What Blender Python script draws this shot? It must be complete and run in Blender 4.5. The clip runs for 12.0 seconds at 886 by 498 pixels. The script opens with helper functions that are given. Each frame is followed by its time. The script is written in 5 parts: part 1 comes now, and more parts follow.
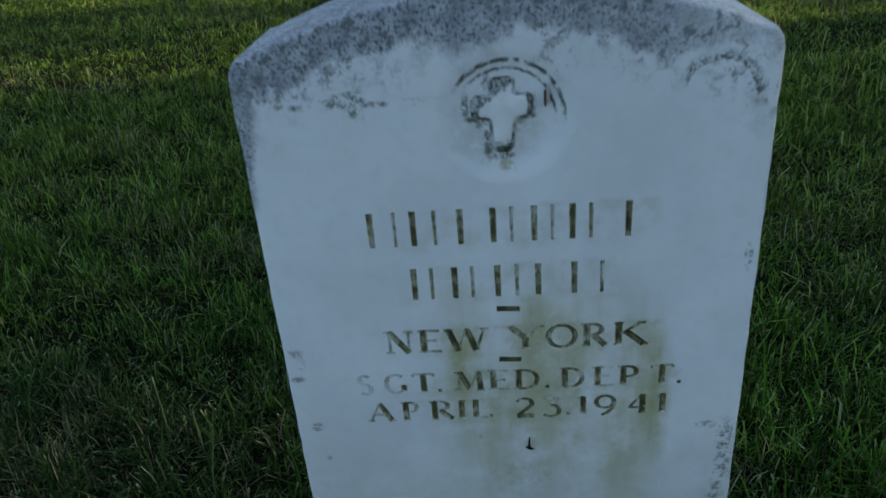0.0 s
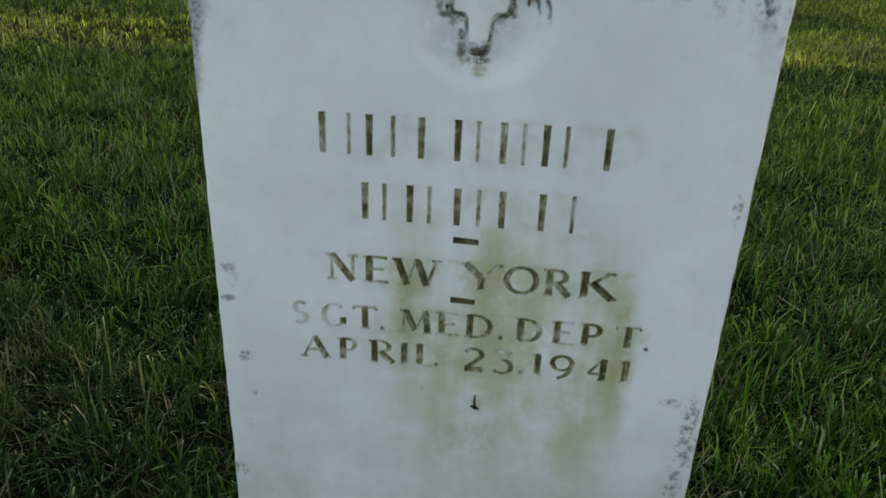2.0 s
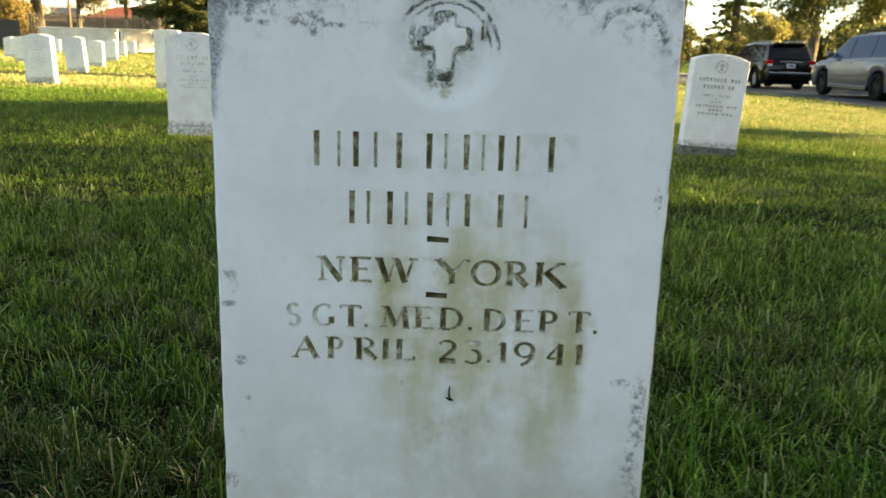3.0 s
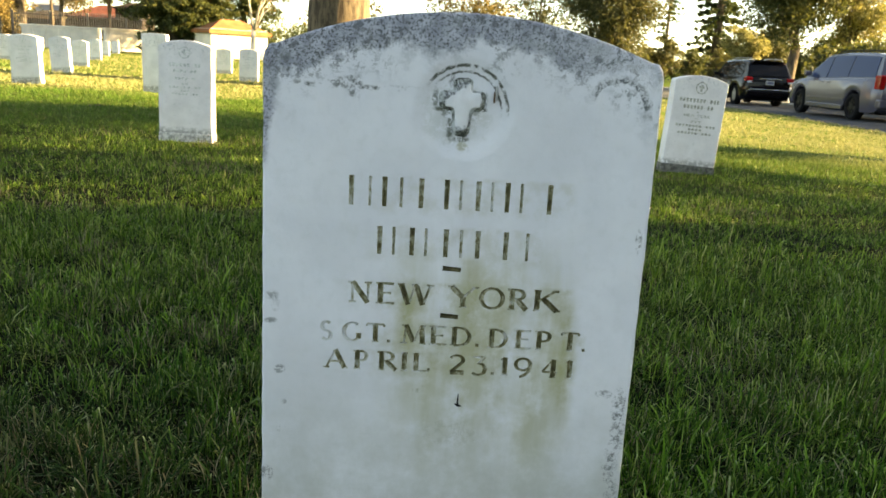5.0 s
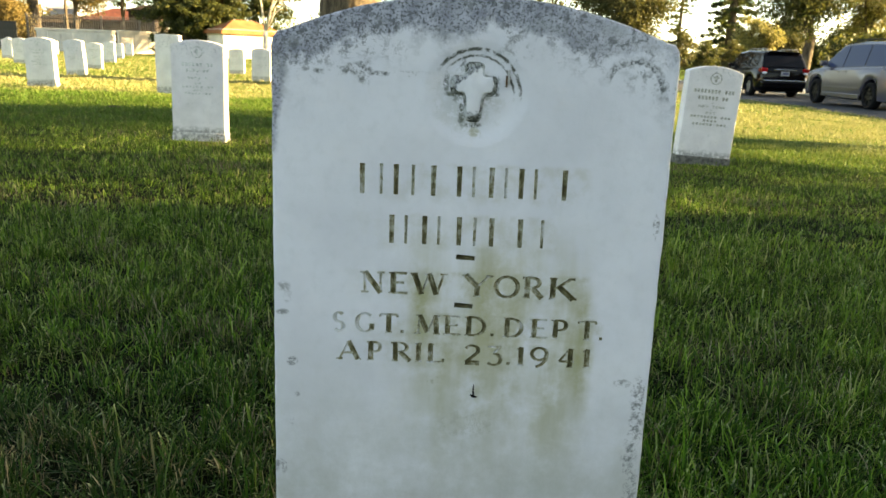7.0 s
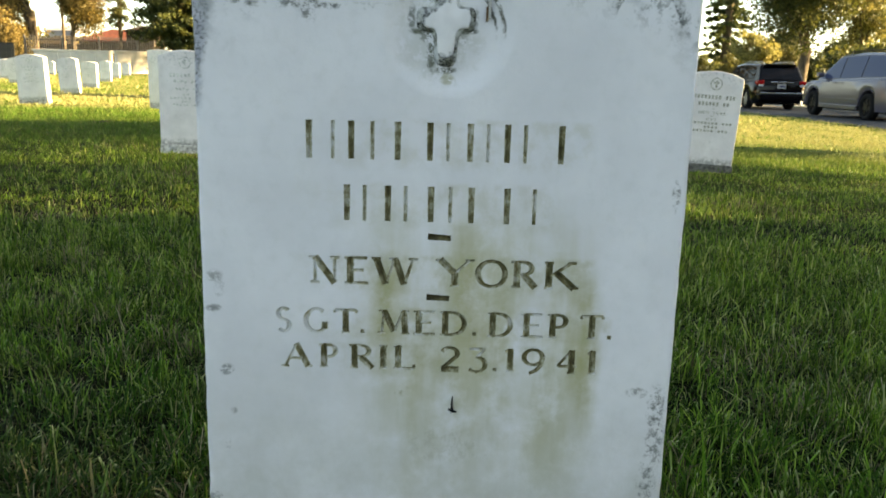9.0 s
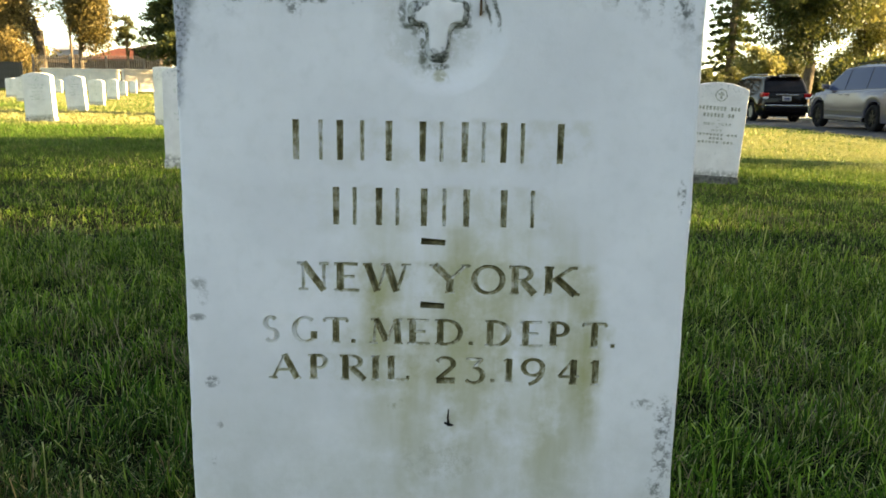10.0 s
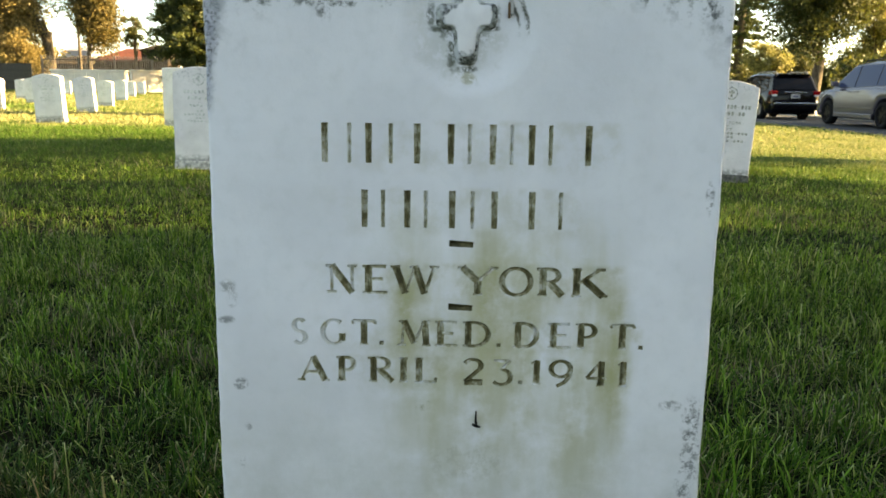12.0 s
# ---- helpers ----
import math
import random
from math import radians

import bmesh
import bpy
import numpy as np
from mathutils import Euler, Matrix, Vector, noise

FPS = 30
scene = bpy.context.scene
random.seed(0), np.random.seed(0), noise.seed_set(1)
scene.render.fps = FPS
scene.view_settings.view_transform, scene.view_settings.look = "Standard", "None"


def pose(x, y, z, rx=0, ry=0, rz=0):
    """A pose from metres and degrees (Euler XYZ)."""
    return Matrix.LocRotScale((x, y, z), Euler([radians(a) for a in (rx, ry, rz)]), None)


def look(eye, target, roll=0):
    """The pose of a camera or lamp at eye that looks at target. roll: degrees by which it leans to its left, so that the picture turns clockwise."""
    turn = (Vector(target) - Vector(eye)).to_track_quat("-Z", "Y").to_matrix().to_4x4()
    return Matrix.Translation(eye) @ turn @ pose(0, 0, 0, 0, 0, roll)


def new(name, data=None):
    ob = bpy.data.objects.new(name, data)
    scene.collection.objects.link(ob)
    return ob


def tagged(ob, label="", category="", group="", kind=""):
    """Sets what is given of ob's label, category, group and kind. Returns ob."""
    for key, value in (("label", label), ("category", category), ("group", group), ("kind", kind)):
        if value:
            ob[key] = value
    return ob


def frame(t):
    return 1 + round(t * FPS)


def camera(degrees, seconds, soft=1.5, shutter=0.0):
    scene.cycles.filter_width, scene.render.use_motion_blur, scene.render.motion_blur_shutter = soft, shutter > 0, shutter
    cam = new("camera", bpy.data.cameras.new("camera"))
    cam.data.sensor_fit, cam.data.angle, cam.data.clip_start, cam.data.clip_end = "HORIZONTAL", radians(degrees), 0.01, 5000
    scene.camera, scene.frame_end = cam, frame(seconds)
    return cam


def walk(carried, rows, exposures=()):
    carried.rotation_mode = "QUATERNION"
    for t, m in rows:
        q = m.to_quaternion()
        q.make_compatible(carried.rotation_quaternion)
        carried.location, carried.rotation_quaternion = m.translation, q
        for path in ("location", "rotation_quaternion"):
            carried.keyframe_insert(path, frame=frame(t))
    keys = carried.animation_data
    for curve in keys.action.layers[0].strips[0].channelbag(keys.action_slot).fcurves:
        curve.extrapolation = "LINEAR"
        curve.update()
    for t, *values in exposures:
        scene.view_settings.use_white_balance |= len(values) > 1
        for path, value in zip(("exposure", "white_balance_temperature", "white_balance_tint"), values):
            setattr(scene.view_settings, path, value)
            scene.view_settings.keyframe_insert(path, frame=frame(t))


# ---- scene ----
cam = camera(59.43, 12.0, soft=1.5, shutter=0.35)
cam.data.dof.use_dof, cam.data.dof.focus_distance, cam.data.dof.aperture_fstop = True, 0.95, 19.0
PATH = [
    (0, (-0.0002, -0.4458, 0.6963), (-0.1608, 1.3007, -0.2649), -4.82),
    (0.5, (0.0162, -0.4226, 0.6326), (-0.1840, 1.3407, -0.2897), -2.65),
    (1, (0.0089, -0.4189, 0.6219), (-0.1686, 1.3552, -0.2841), -0.31),
    (1.5, (0.0181, -0.4168, 0.6250), (-0.1527, 1.3530, -0.2907), 1.39),
    (2, (0.0281, -0.4266, 0.6130), (-0.1438, 1.3467, -0.2958), 2.14),
    (2.5, (0.0227, -0.4617, 0.5634), (-0.1369, 1.4202, -0.0945), 0.77),
    (2.7, (0.0175, -0.4820, 0.5420), (-0.1033, 1.4427, 0.0118), 1.67),
    (3, (0.0181, -0.5508, 0.5322), (-0.0302, 1.3865, 0.0378), 1.60),
    (3.2, (0.0062, -0.5899, 0.5442), (-0.0156, 1.3563, 0.0839), 2.29),
    (4.8, (-0.0081, -0.6400, 0.5750), (0.0045, 1.3027, 0.0999), 3.03),
    (5, (-0.0091, -0.6450, 0.5740), (-0.0075, 1.2978, 0.0989), 3.13),
    (5.5, (-0.0090, -0.6368, 0.5650), (-0.0181, 1.3046, 0.0845), 2.94),
    (6, (-0.0079, -0.6313, 0.5636), (-0.0233, 1.3092, 0.0795), 2.75),
    (6.5, (-0.0091, -0.6373, 0.5661), (-0.0366, 1.3027, 0.0808), 2.41),
    (7, (-0.0078, -0.6354, 0.5641), (-0.0429, 1.3047, 0.0797), 2.12),
    (8.8, (0.0067, -0.5438, 0.5169), (-0.0325, 1.3998, 0.0471), 1.40),
    (9, (0.0120, -0.5140, 0.5070), (-0.0226, 1.4362, 0.0647), 1.51),
    (9.5, (0.0187, -0.4921, 0.4985), (-0.0280, 1.4666, 0.0969), 1.21),
    (10, (0.0196, -0.4910, 0.4953), (-0.0317, 1.4669, 0.0900), 1.02),
    (10.5, (0.0153, -0.4917, 0.4949), (-0.0423, 1.4648, 0.0839), 0.98),
    (11, (0.0131, -0.4921, 0.4966), (-0.0508, 1.4641, 0.0854), 0.84),
    (11.5, (0.0072, -0.4906, 0.4966), (-0.0612, 1.4659, 0.0878), 0.78),
    (12, (0.0060, -0.4923, 0.4973), (-0.0643, 1.4644, 0.0897), 0.74),
]
walk(cam, [(t, look(eye, target, roll)) for t, eye, target, roll in PATH],
     exposures=[(0.0, 2.25, 7700, -2), (0.5, 2.4, 8200, -1), (1.0, 2.65, 9900, 2), (2.0, 2.9, 11700, 5), (2.7, 3.1, 11700, 5), (12.0, 3.1, 11500, 5)])

# ---- light ----
SUN_EL, SUN_AZ = 17.0, 83.0  # degrees; azimuth clockwise from +y
world = bpy.data.worlds.new("world")
scene.world = world
world.use_nodes = True
wt = world.node_tree
sky = wt.nodes.new("ShaderNodeTexSky")
sky.sky_type, sky.sun_disc = "NISHITA", False
sky.sun_elevation, sky.sun_rotation = radians(SUN_EL), radians(SUN_AZ)
sky.air_density, sky.dust_density, sky.ozone_density = 0.6, 0.5, 1.0
wt.nodes["Background"].inputs["Strength"].default_value = 0.085
wt.links.new(sky.outputs[0], wt.nodes["Background"].inputs["Color"])
sun_way = Vector((math.sin(radians(SUN_AZ)) * math.cos(radians(SUN_EL)), math.cos(radians(SUN_AZ)) * math.cos(radians(SUN_EL)), math.sin(radians(SUN_EL))))
sun = new("sun", bpy.data.lights.new("sun", "SUN"))
sun.data.energy, sun.data.angle, sun.data.color = 4.6, radians(0.6), (1.0, 0.87, 0.64)
sun.matrix_world = look(sun_way * 60, (0, 0, 0))


# ---- materials ----
class Nodes:
    """Short hand for a node material."""

    def __init__(self, name, rough=0.8, metal=0.0, spec=0.3):
        self.mat = bpy.data.materials.new(name)
        self.mat.use_nodes = True
        self.t = self.mat.node_tree
        self.bsdf = self.t.nodes["Principled BSDF"]
        self.bsdf.inputs["Roughness"].default_value = rough
        self.bsdf.inputs["Metallic"].default_value = metal
        self.bsdf.inputs["Specular IOR Level"].default_value = spec
        self.coord = self.t.nodes.new("ShaderNodeTexCoord").outputs["Object"]

    def put(self, socket, value):
        if hasattr(value, "is_linked"):
            self.t.links.new(value, socket)
        else:
            socket.default_value = value

    def math(self, op, a, b=0.0, c=0.0, clamp=False):
        n = self.t.nodes.new("ShaderNodeMath")
        n.operation, n.use_clamp = op, clamp
        for s, v in zip(n.inputs, (a, b, c)):
            self.put(s, v)
        return n.outputs[0]

    def noise(self, scale, detail=4.0, rough=0.6, stretch=None, offset=(0, 0, 0), what="Fac"):
        n = self.t.nodes.new("ShaderNodeTexNoise")
        n.inputs["Scale"].default_value, n.inputs["Detail"].default_value, n.inputs["Roughness"].default_value = scale, detail, rough
        m = self.t.nodes.new("ShaderNodeMapping")
        m.inputs["Scale"].default_value = stretch or (1, 1, 1)
        m.inputs["Location"].default_value = offset
        self.t.links.new(self.coord, m.inputs[0])
        self.t.links.new(m.outputs[0], n.inputs["Vector"])
        return n.outputs[what]

    def step(self, value, lo, hi):
        n = self.t.nodes.new("ShaderNodeMapRange")
        n.interpolation_type = "SMOOTHSTEP"
        self.put(n.inputs[0], value)
        n.inputs[1].default_value, n.inputs[2].default_value = (lo, hi) if lo < hi else (hi, lo)
        n.inputs[3].default_value, n.inputs[4].default_value = (0, 1) if lo < hi else (1, 0)
        return n.outputs[0]

    def mix(self, fac, a, b):
        n = self.t.nodes.new("ShaderNodeMix")
        n.data_type = "RGBA"
        self.put(n.inputs[0], fac)
        self.put(n.inputs[6], (*a, 1) if isinstance(a, tuple) else a)
        self.put(n.inputs[7], (*b, 1) if isinstance(b, tuple) else b)
        return n.outputs[2]

    def ramp(self, fac, stops):
        n = self.t.nodes.new("ShaderNodeValToRGB")
        self.put(n.inputs[0], fac)
        e = n.color_ramp.elements
        while len(e) < len(stops):
            e.new(0.5)
        for el, (p, col) in zip(e, stops):
            el.position, el.color = p, (*col, 1)
        return n.outputs[0]

    def xyz(self):
        n = self.t.nodes.new("ShaderNodeSeparateXYZ")
        self.t.links.new(self.coord, n.inputs[0])
        return n.outputs

    def random(self):
        return self.t.nodes.new("ShaderNodeObjectInfo").outputs["Random"]

    def island(self):
        return self.t.nodes.new("ShaderNodeNewGeometry").outputs["Random Per Island"]

    def colour(self, value):
        self.put(self.bsdf.inputs["Base Color"], (*value, 1) if isinstance(value, tuple) else value)
        return self

    def bump(self, height, strength=0.3, distance=0.002):
        n = self.t.nodes.new("ShaderNodeBump")
        n.inputs["Strength"].default_value, n.inputs["Distance"].default_value = strength, distance
        self.put(n.inputs["Height"], height)
        self.t.links.new(n.outputs[0], self.bsdf.inputs["Normal"])
        return self


def simple(name, col, rough=0.6, metal=0.0, vary=0.15, scale=8.0, spec=0.4, bump=0.0):
    n = Nodes(name, rough, metal, spec)
    dark = tuple(c * (1 - vary) for c in col)
    lite = tuple(min(1, c * (1 + vary)) for c in col)
    f = n.noise(scale, 5)
    n.colour(n.mix(n.step(f, 0.3, 0.7), dark, lite))
    if bump:
        n.bump(n.noise(scale * 6, 4), bump, 0.004)
    return n.mat


CROWN_Z, CROWN_R = 0.612, 0.364  # top and radius of the main stone's arched head


def marble_main(name):
    """White marble with grey lichen along its head, dark specks, olive run-off and a few marks."""
    n = Nodes(name, 0.62, 0, 0.3)
    x, y, z = n.xyz()
    grain, cloud = n.noise(90, 5), n.noise(9, 4)
    base = n.mix(n.step(cloud, 0.3, 0.7), (0.72, 0.725, 0.775), (0.82, 0.825, 0.875))
    base = n.mix(n.math("MULTIPLY", n.step(grain, 0.45, 0.75), 0.25), base, (0.62, 0.64, 0.66))
    # olive run-off below the lettering
    streak, cloudy = n.noise(22, 4, 0.6, (1, 1, 0.16)), n.noise(28, 5, 0.65)
    sx = n.math("MULTIPLY", n.step(x, -0.075, -0.01), n.step(x, 0.122, 0.085))
    sz = n.math("MULTIPLY", n.step(z, 0.14, 0.29), n.step(z, 0.45, 0.37))
    wide = n.math("MULTIPLY", n.math("MULTIPLY", sx, sz), n.math("MULTIPLY", n.step(streak, 0.25, 0.7), n.step(cloudy, 0.25, 0.6)))
    base = n.mix(n.math("MULTIPLY", wide, 0.9), base, (0.42, 0.40, 0.20))
    wob = n.math("ADD", x, n.math("MULTIPLY", n.math("SUBTRACT", n.noise(18, 3), 0.5), 0.03))
    for cx, w, top, low, much in ((-0.035, 0.016, 0.392, 0.255, 0.8), (0.106, 0.016, 0.382, 0.22, 0.95), (0.084, 0.02, 0.31, 0.18, 0.35), (0.012, 0.018, 0.42, 0.28, 0.55), (0.045, 0.016, 0.37, 0.27, 0.5)):
        col = n.math("MULTIPLY", n.step(n.math("ABSOLUTE", n.math("SUBTRACT", wob, cx)), w, w * 0.1), n.math("MULTIPLY", n.step(z, low, low + 0.08), n.step(z, top, top - 0.03)))
        base = n.mix(n.math("MULTIPLY", n.math("MULTIPLY", col, n.step(cloudy, 0.2, 0.6)), n.math("MULTIPLY", n.step(streak, 0.2, 0.6), much)), base, (0.35, 0.33, 0.125))
    # a faint olive bloom in and round the lines of lettering
    bloom = n.math("MULTIPLY", n.step(n.noise(48, 5, 0.65, offset=(2, 0, 4)), 0.42, 0.66), n.step(x, -0.12, -0.02))
    for z0, z1, x1 in ((0.3625, 0.381, 0.105), (0.3265, 0.3435, 0.118), (0.3005, 0.3175, 0.112), (0.407, 0.4315, 0.075), (0.449, 0.4745, 0.098)):
        rows = n.math("MULTIPLY", n.math("MULTIPLY", n.step(z, z0 - 0.010, z0), n.step(z, z1 + 0.004, z1)), n.step(x, x1 + 0.008, x1))
        base = n.mix(n.math("MULTIPLY", n.math("MULTIPLY", rows, bloom), 0.5 if z1 < 0.4 else 0.25), base, (0.37, 0.35, 0.18))
    # dirt towards the foot, with the dimmer sky light there put into the colour
    low = n.math("MULTIPLY", n.step(z, 0.36, 0.14), n.step(n.noise(14, 6, 0.7), 0.15, 0.75))
    base = n.mix(n.math("MULTIPLY", low, 0.9), base, (0.44, 0.45, 0.41))
    # lichen along the head and down the corner
    dz = n.math("SUBTRACT", z, CROWN_Z - CROWN_R)
    r = n.math("SQRT", n.math("ADD", n.math("MULTIPLY", x, x), n.math("MULTIPLY", dz, dz)))
    depth = n.math("SUBTRACT", CROWN_R, r)
    rag = n.math("ADD", n.math("MULTIPLY", n.math("SUBTRACT", n.noise(16, 3, 0.5), 0.5), 0.07), n.math("MULTIPLY", n.math("SUBTRACT", n.noise(95, 6, 0.75), 0.5), 0.05))
    ragged = n.math("ADD", depth, rag)
    lean = n.math("MULTIPLY", n.step(x, 0.15, 0.06), 0.010)
    ragged = n.math("SUBTRACT", ragged, lean)
    band = n.math("MULTIPLY", n.step(ragged, 0.022, 0.008), n.math("ADD", 0.45, n.math("MULTIPLY", n.step(x, 0.14, 0.05), 0.45)))
    left = n.math("MULTIPLY", n.step(n.math("ADD", n.math("ADD", x, n.math("MULTIPLY", rag, 0.2)), n.math("MULTIPLY", n.math("SUBTRACT", z, 0.475), -0.18)), -0.162, -0.168), n.step(z, 0.455, 0.50))
    soot = n.math("MAXIMUM", band, n.math("MULTIPLY", left, 0.85))
    fine = n.noise(400, 4, 0.7)
    mottled = n.mix(n.step(n.noise(70, 5, 0.7), 0.35, 0.65), (0.21, 0.225, 0.285), (0.47, 0.485, 0.56))
    mottled = n.mix(n.step(fine, 0.515, 0.57), mottled, (0.03, 0.035, 0.042))
    base = n.mix(soot, base, mottled)
    # specks that thin out below the head
    speck = n.math("MULTIPLY", n.step(n.noise(120, 5, 0.8), 0.515, 0.57), n.step(n.noise(20, 3, 0.5, offset=(5, 2, 1)), 0.42, 0.54))
    near = n.step(n.math("ADD", depth, n.math("MULTIPLY", n.noise(12, 3), 0.05)), 0.082, 0.04)
    base = n.mix(n.math("MULTIPLY", n.math("MULTIPLY", speck, near), 0.85), base, (0.13, 0.14, 0.15))
    haze = n.math("MULTIPLY", n.step(n.noise(30, 5, 0.7, offset=(1, 7, 3)), 0.52, 0.66), n.step(depth, 0.075, 0.02))
    base = n.mix(n.math("MULTIPLY", haze, 0.5), base, (0.34, 0.36, 0.38))
    few = n.math("MULTIPLY", n.step(n.noise(80, 2, 0.5, offset=(3, 1, 2)), 0.755, 0.775), 0.8)
    base = n.mix(few, base, (0.12, 0.12, 0.12))
    # the old water line under the head and its dark patch
    line = n.math("ADD", z, n.math("MULTIPLY", n.math("SUBTRACT", n.noise(30, 4), 0.5), 0.012))
    on = n.math("MULTIPLY", n.step(n.math("ABSOLUTE", n.math("SUBTRACT", line, 0.5475)), 0.0030, 0.001), n.math("MULTIPLY", n.step(x, -0.15, -0.13), n.step(x, -0.03, -0.05)))
    base = n.mix(n.math("MULTIPLY", on, n.math("MULTIPLY", n.step(n.noise(60, 4), 0.46, 0.58), n.step(n.noise(190, 5, 0.8), 0.42, 0.56))), base, (0.16, 0.165, 0.17))

    speckle = n.noise(170, 6, 0.8)

    def blot(cx, cz, rx, rz, strength, base, scale=60.0, col=(0.13, 0.135, 0.14), grit=0.47):
        u = n.math("DIVIDE", n.math("SUBTRACT", x, cx), rx)
        v = n.math("DIVIDE", n.math("SUBTRACT", z, cz), rz)
        q = n.math("ADD", n.math("ADD", n.math("MULTIPLY", u, u), n.math("MULTIPLY", v, v)), n.math("MULTIPLY", n.math("SUBTRACT", n.noise(scale, 5, 0.7), 0.5), 3.0))
        return n.mix(n.math("MULTIPLY", n.step(q, 1.3, 0.2), n.math("MULTIPLY", n.step(speckle, grit, grit + 0.11), strength)), base, col)

    base = blot(-0.098, 0.5515, 0.013, 0.005, 0.85, base)
    base = blot(-0.088, 0.549, 0.006, 0.011, 0.9, base)
    base = blot(0.159, 0.278, 0.007, 0.018, 0.9, base)
    base = blot(0.145, 0.287, 0.008, 0.004, 0.7, base)
    base = blot(0.160, 0.248, 0.007, 0.024, 0.75, base, 110)
    base = blot(0.156, 0.218, 0.008, 0.020, 0.8, base, 110)
    base = blot(0.160, 0.18, 0.007, 0.03, 0.7, base, 110)
    base = blot(-0.157, 0.342, 0.006, 0.0032, 0.75, base, 60, (0.13, 0.135, 0.14), 0.40)
    base = blot(-0.156, 0.366, 0.006, 0.005, 0.65, base, 60, (0.16, 0.17, 0.175), 0.42)
    base = blot(-0.153, 0.356, 0.004, 0.006, 0.3, base)
    base = blot(-0.149, 0.297, 0.005, 0.0045, 0.8, base, 60, (0.15, 0.16, 0.17), 0.42)
    base = blot(-0.145, 0.266, 0.003, 0.003, 0.6, base)
    base = blot(-0.150, 0.240, 0.0025, 0.007, 0.4, base)
    base = blot(-0.160, 0.195, 0.007, 0.009, 0.75, base)
    base = blot(0.161, 0.43, 0.003, 0.012, 0.8, base)
    base = blot(0.008, 0.242, 0.03, 0.014, 0.30, base, 40, (0.3, 0.3, 0.22))
    base = blot(-0.024, 0.284, 0.006, 0.004, 0.55, base, 60, (0.25, 0.25, 0.12))
    # grime round the cross; shade under its arms and beside its stem painted in
    for ex0, ez0, erx, erz, es in ((-0.0130, 0.5335, 0.0095, 0.0022, 1.0), (0.0135, 0.5345, 0.008, 0.0020, 0.9), (-0.0075, 0.522, 0.0036, 0.013, 1.0), (-0.0105, 0.5305, 0.0050, 0.0045, 0.7),
                                   (0.0105, 0.530, 0.0045, 0.0050, 0.4), (0.0015, 0.5090, 0.0075, 0.0022, 0.95), (-0.0215, 0.543, 0.0025, 0.008, 0.8), (-0.0085, 0.557, 0.0030, 0.006, 0.7), (0.0212, 0.543, 0.0014, 0.007, 0.6)):
        base = blot(ex0, ez0, erx * 1.1, erz * 1.1, es, base, 130, (0.035, 0.038, 0.034), 0.41)
    base = blot(0.003, 0.5035, 0.006, 0.004, 0.6, base, 130, (0.30, 0.27, 0.10), 0.40)
    base = blot(-0.004, 0.530, 0.030, 0.030, 0.32, base, 90, (0.36, 0.38, 0.31), 0.40)
    # crescent mark
    cx = n.math("SUBTRACT", x, 0.132)
    cz = n.math("SUBTRACT", z, 0.5405)
    rr = n.math("ADD", n.math("SQRT", n.math("ADD", n.math("MULTIPLY", cx, cx), n.math("MULTIPLY", cz, cz))), n.math("MULTIPLY", n.math("SUBTRACT", n.noise(90, 5), 0.5), 0.007))
    fall = n.math("ADD", cz, n.math("MULTIPLY", n.math("MAXIMUM", cx, 0.0), 0.45))
    moon = n.math("MULTIPLY", n.math("MULTIPLY", n.step(rr, 0.0205, 0.022), n.step(rr, 0.030, 0.0225)), n.step(fall, 0.004, 0.014))
    base = n.mix(n.math("MULTIPLY", moon, n.math("ADD", 0.22, n.math("MULTIPLY", n.step(n.noise(260, 4, 0.75), 0.47, 0.55), 0.75))), base, (0.09, 0.10, 0.105))
    # grime round the emblem
    ex, ez = n.math("SUBTRACT", x, 0.003), n.math("SUBTRACT", z, 0.534)
    er = n.math("SQRT", n.math("ADD", n.math("MULTIPLY", ex, ex), n.math("MULTIPLY", ez, ez)))
    er = n.math("ADD", er, n.math("MULTIPLY", n.math("SUBTRACT", n.noise(150, 5, 0.8), 0.5), 0.0045))
    upper = n.step(n.math("ADD", ez, n.math("MULTIPLY", ex, 0.35)), 0.004, 0.018)
    for radius, wide_by, much in ((0.0362, 0.0019, 0.95), (0.0312, 0.0013, 0.9)):
        ring = n.math("MULTIPLY", n.step(n.math("ABSOLUTE", n.math("SUBTRACT", er, radius)), wide_by, wide_by * 0.3), upper)
        base = n.mix(n.math("MULTIPLY", ring, n.math("MULTIPLY", n.step(n.noise(160, 4, 0.7, offset=(radius * 90, 0, 0)), 0.38, 0.54), much)), base, (0.06, 0.065, 0.045))
    n.colour(base)
    n.bump(n.math("ADD", n.noise(240, 6, 0.7), n.math("MULTIPLY", n.noise(30, 3), 0.6)), 0.2, 0.0015)
    return n.mat


def marble_old(name):
    """Weathered white marble for the other stones, each a little different."""
    n = Nodes(name, 0.7, 0, 0.25)
    x, y, z = n.xyz()
    seed = n.t.nodes.new("ShaderNodeVectorMath")
    seed.operation = "ADD"
    comb = n.t.nodes.new("ShaderNodeCombineXYZ")
    n.put(comb.inputs[0], n.math("MULTIPLY", n.random(), 37.0))
    n.t.links.new(n.coord, seed.inputs[0])
    n.t.links.new(comb.outputs[0], seed.inputs[1])
    n.coord = seed.outputs[0]
    base = n.mix(n.step(n.noise(7, 5), 0.3, 0.7), (0.77, 0.725, 0.72), (0.90, 0.855, 0.85))
    base = n.mix(n.math("MULTIPLY", n.step(n.noise(40, 5, 0.7), 0.55, 0.7), 0.3), base, (0.42, 0.42, 0.40))
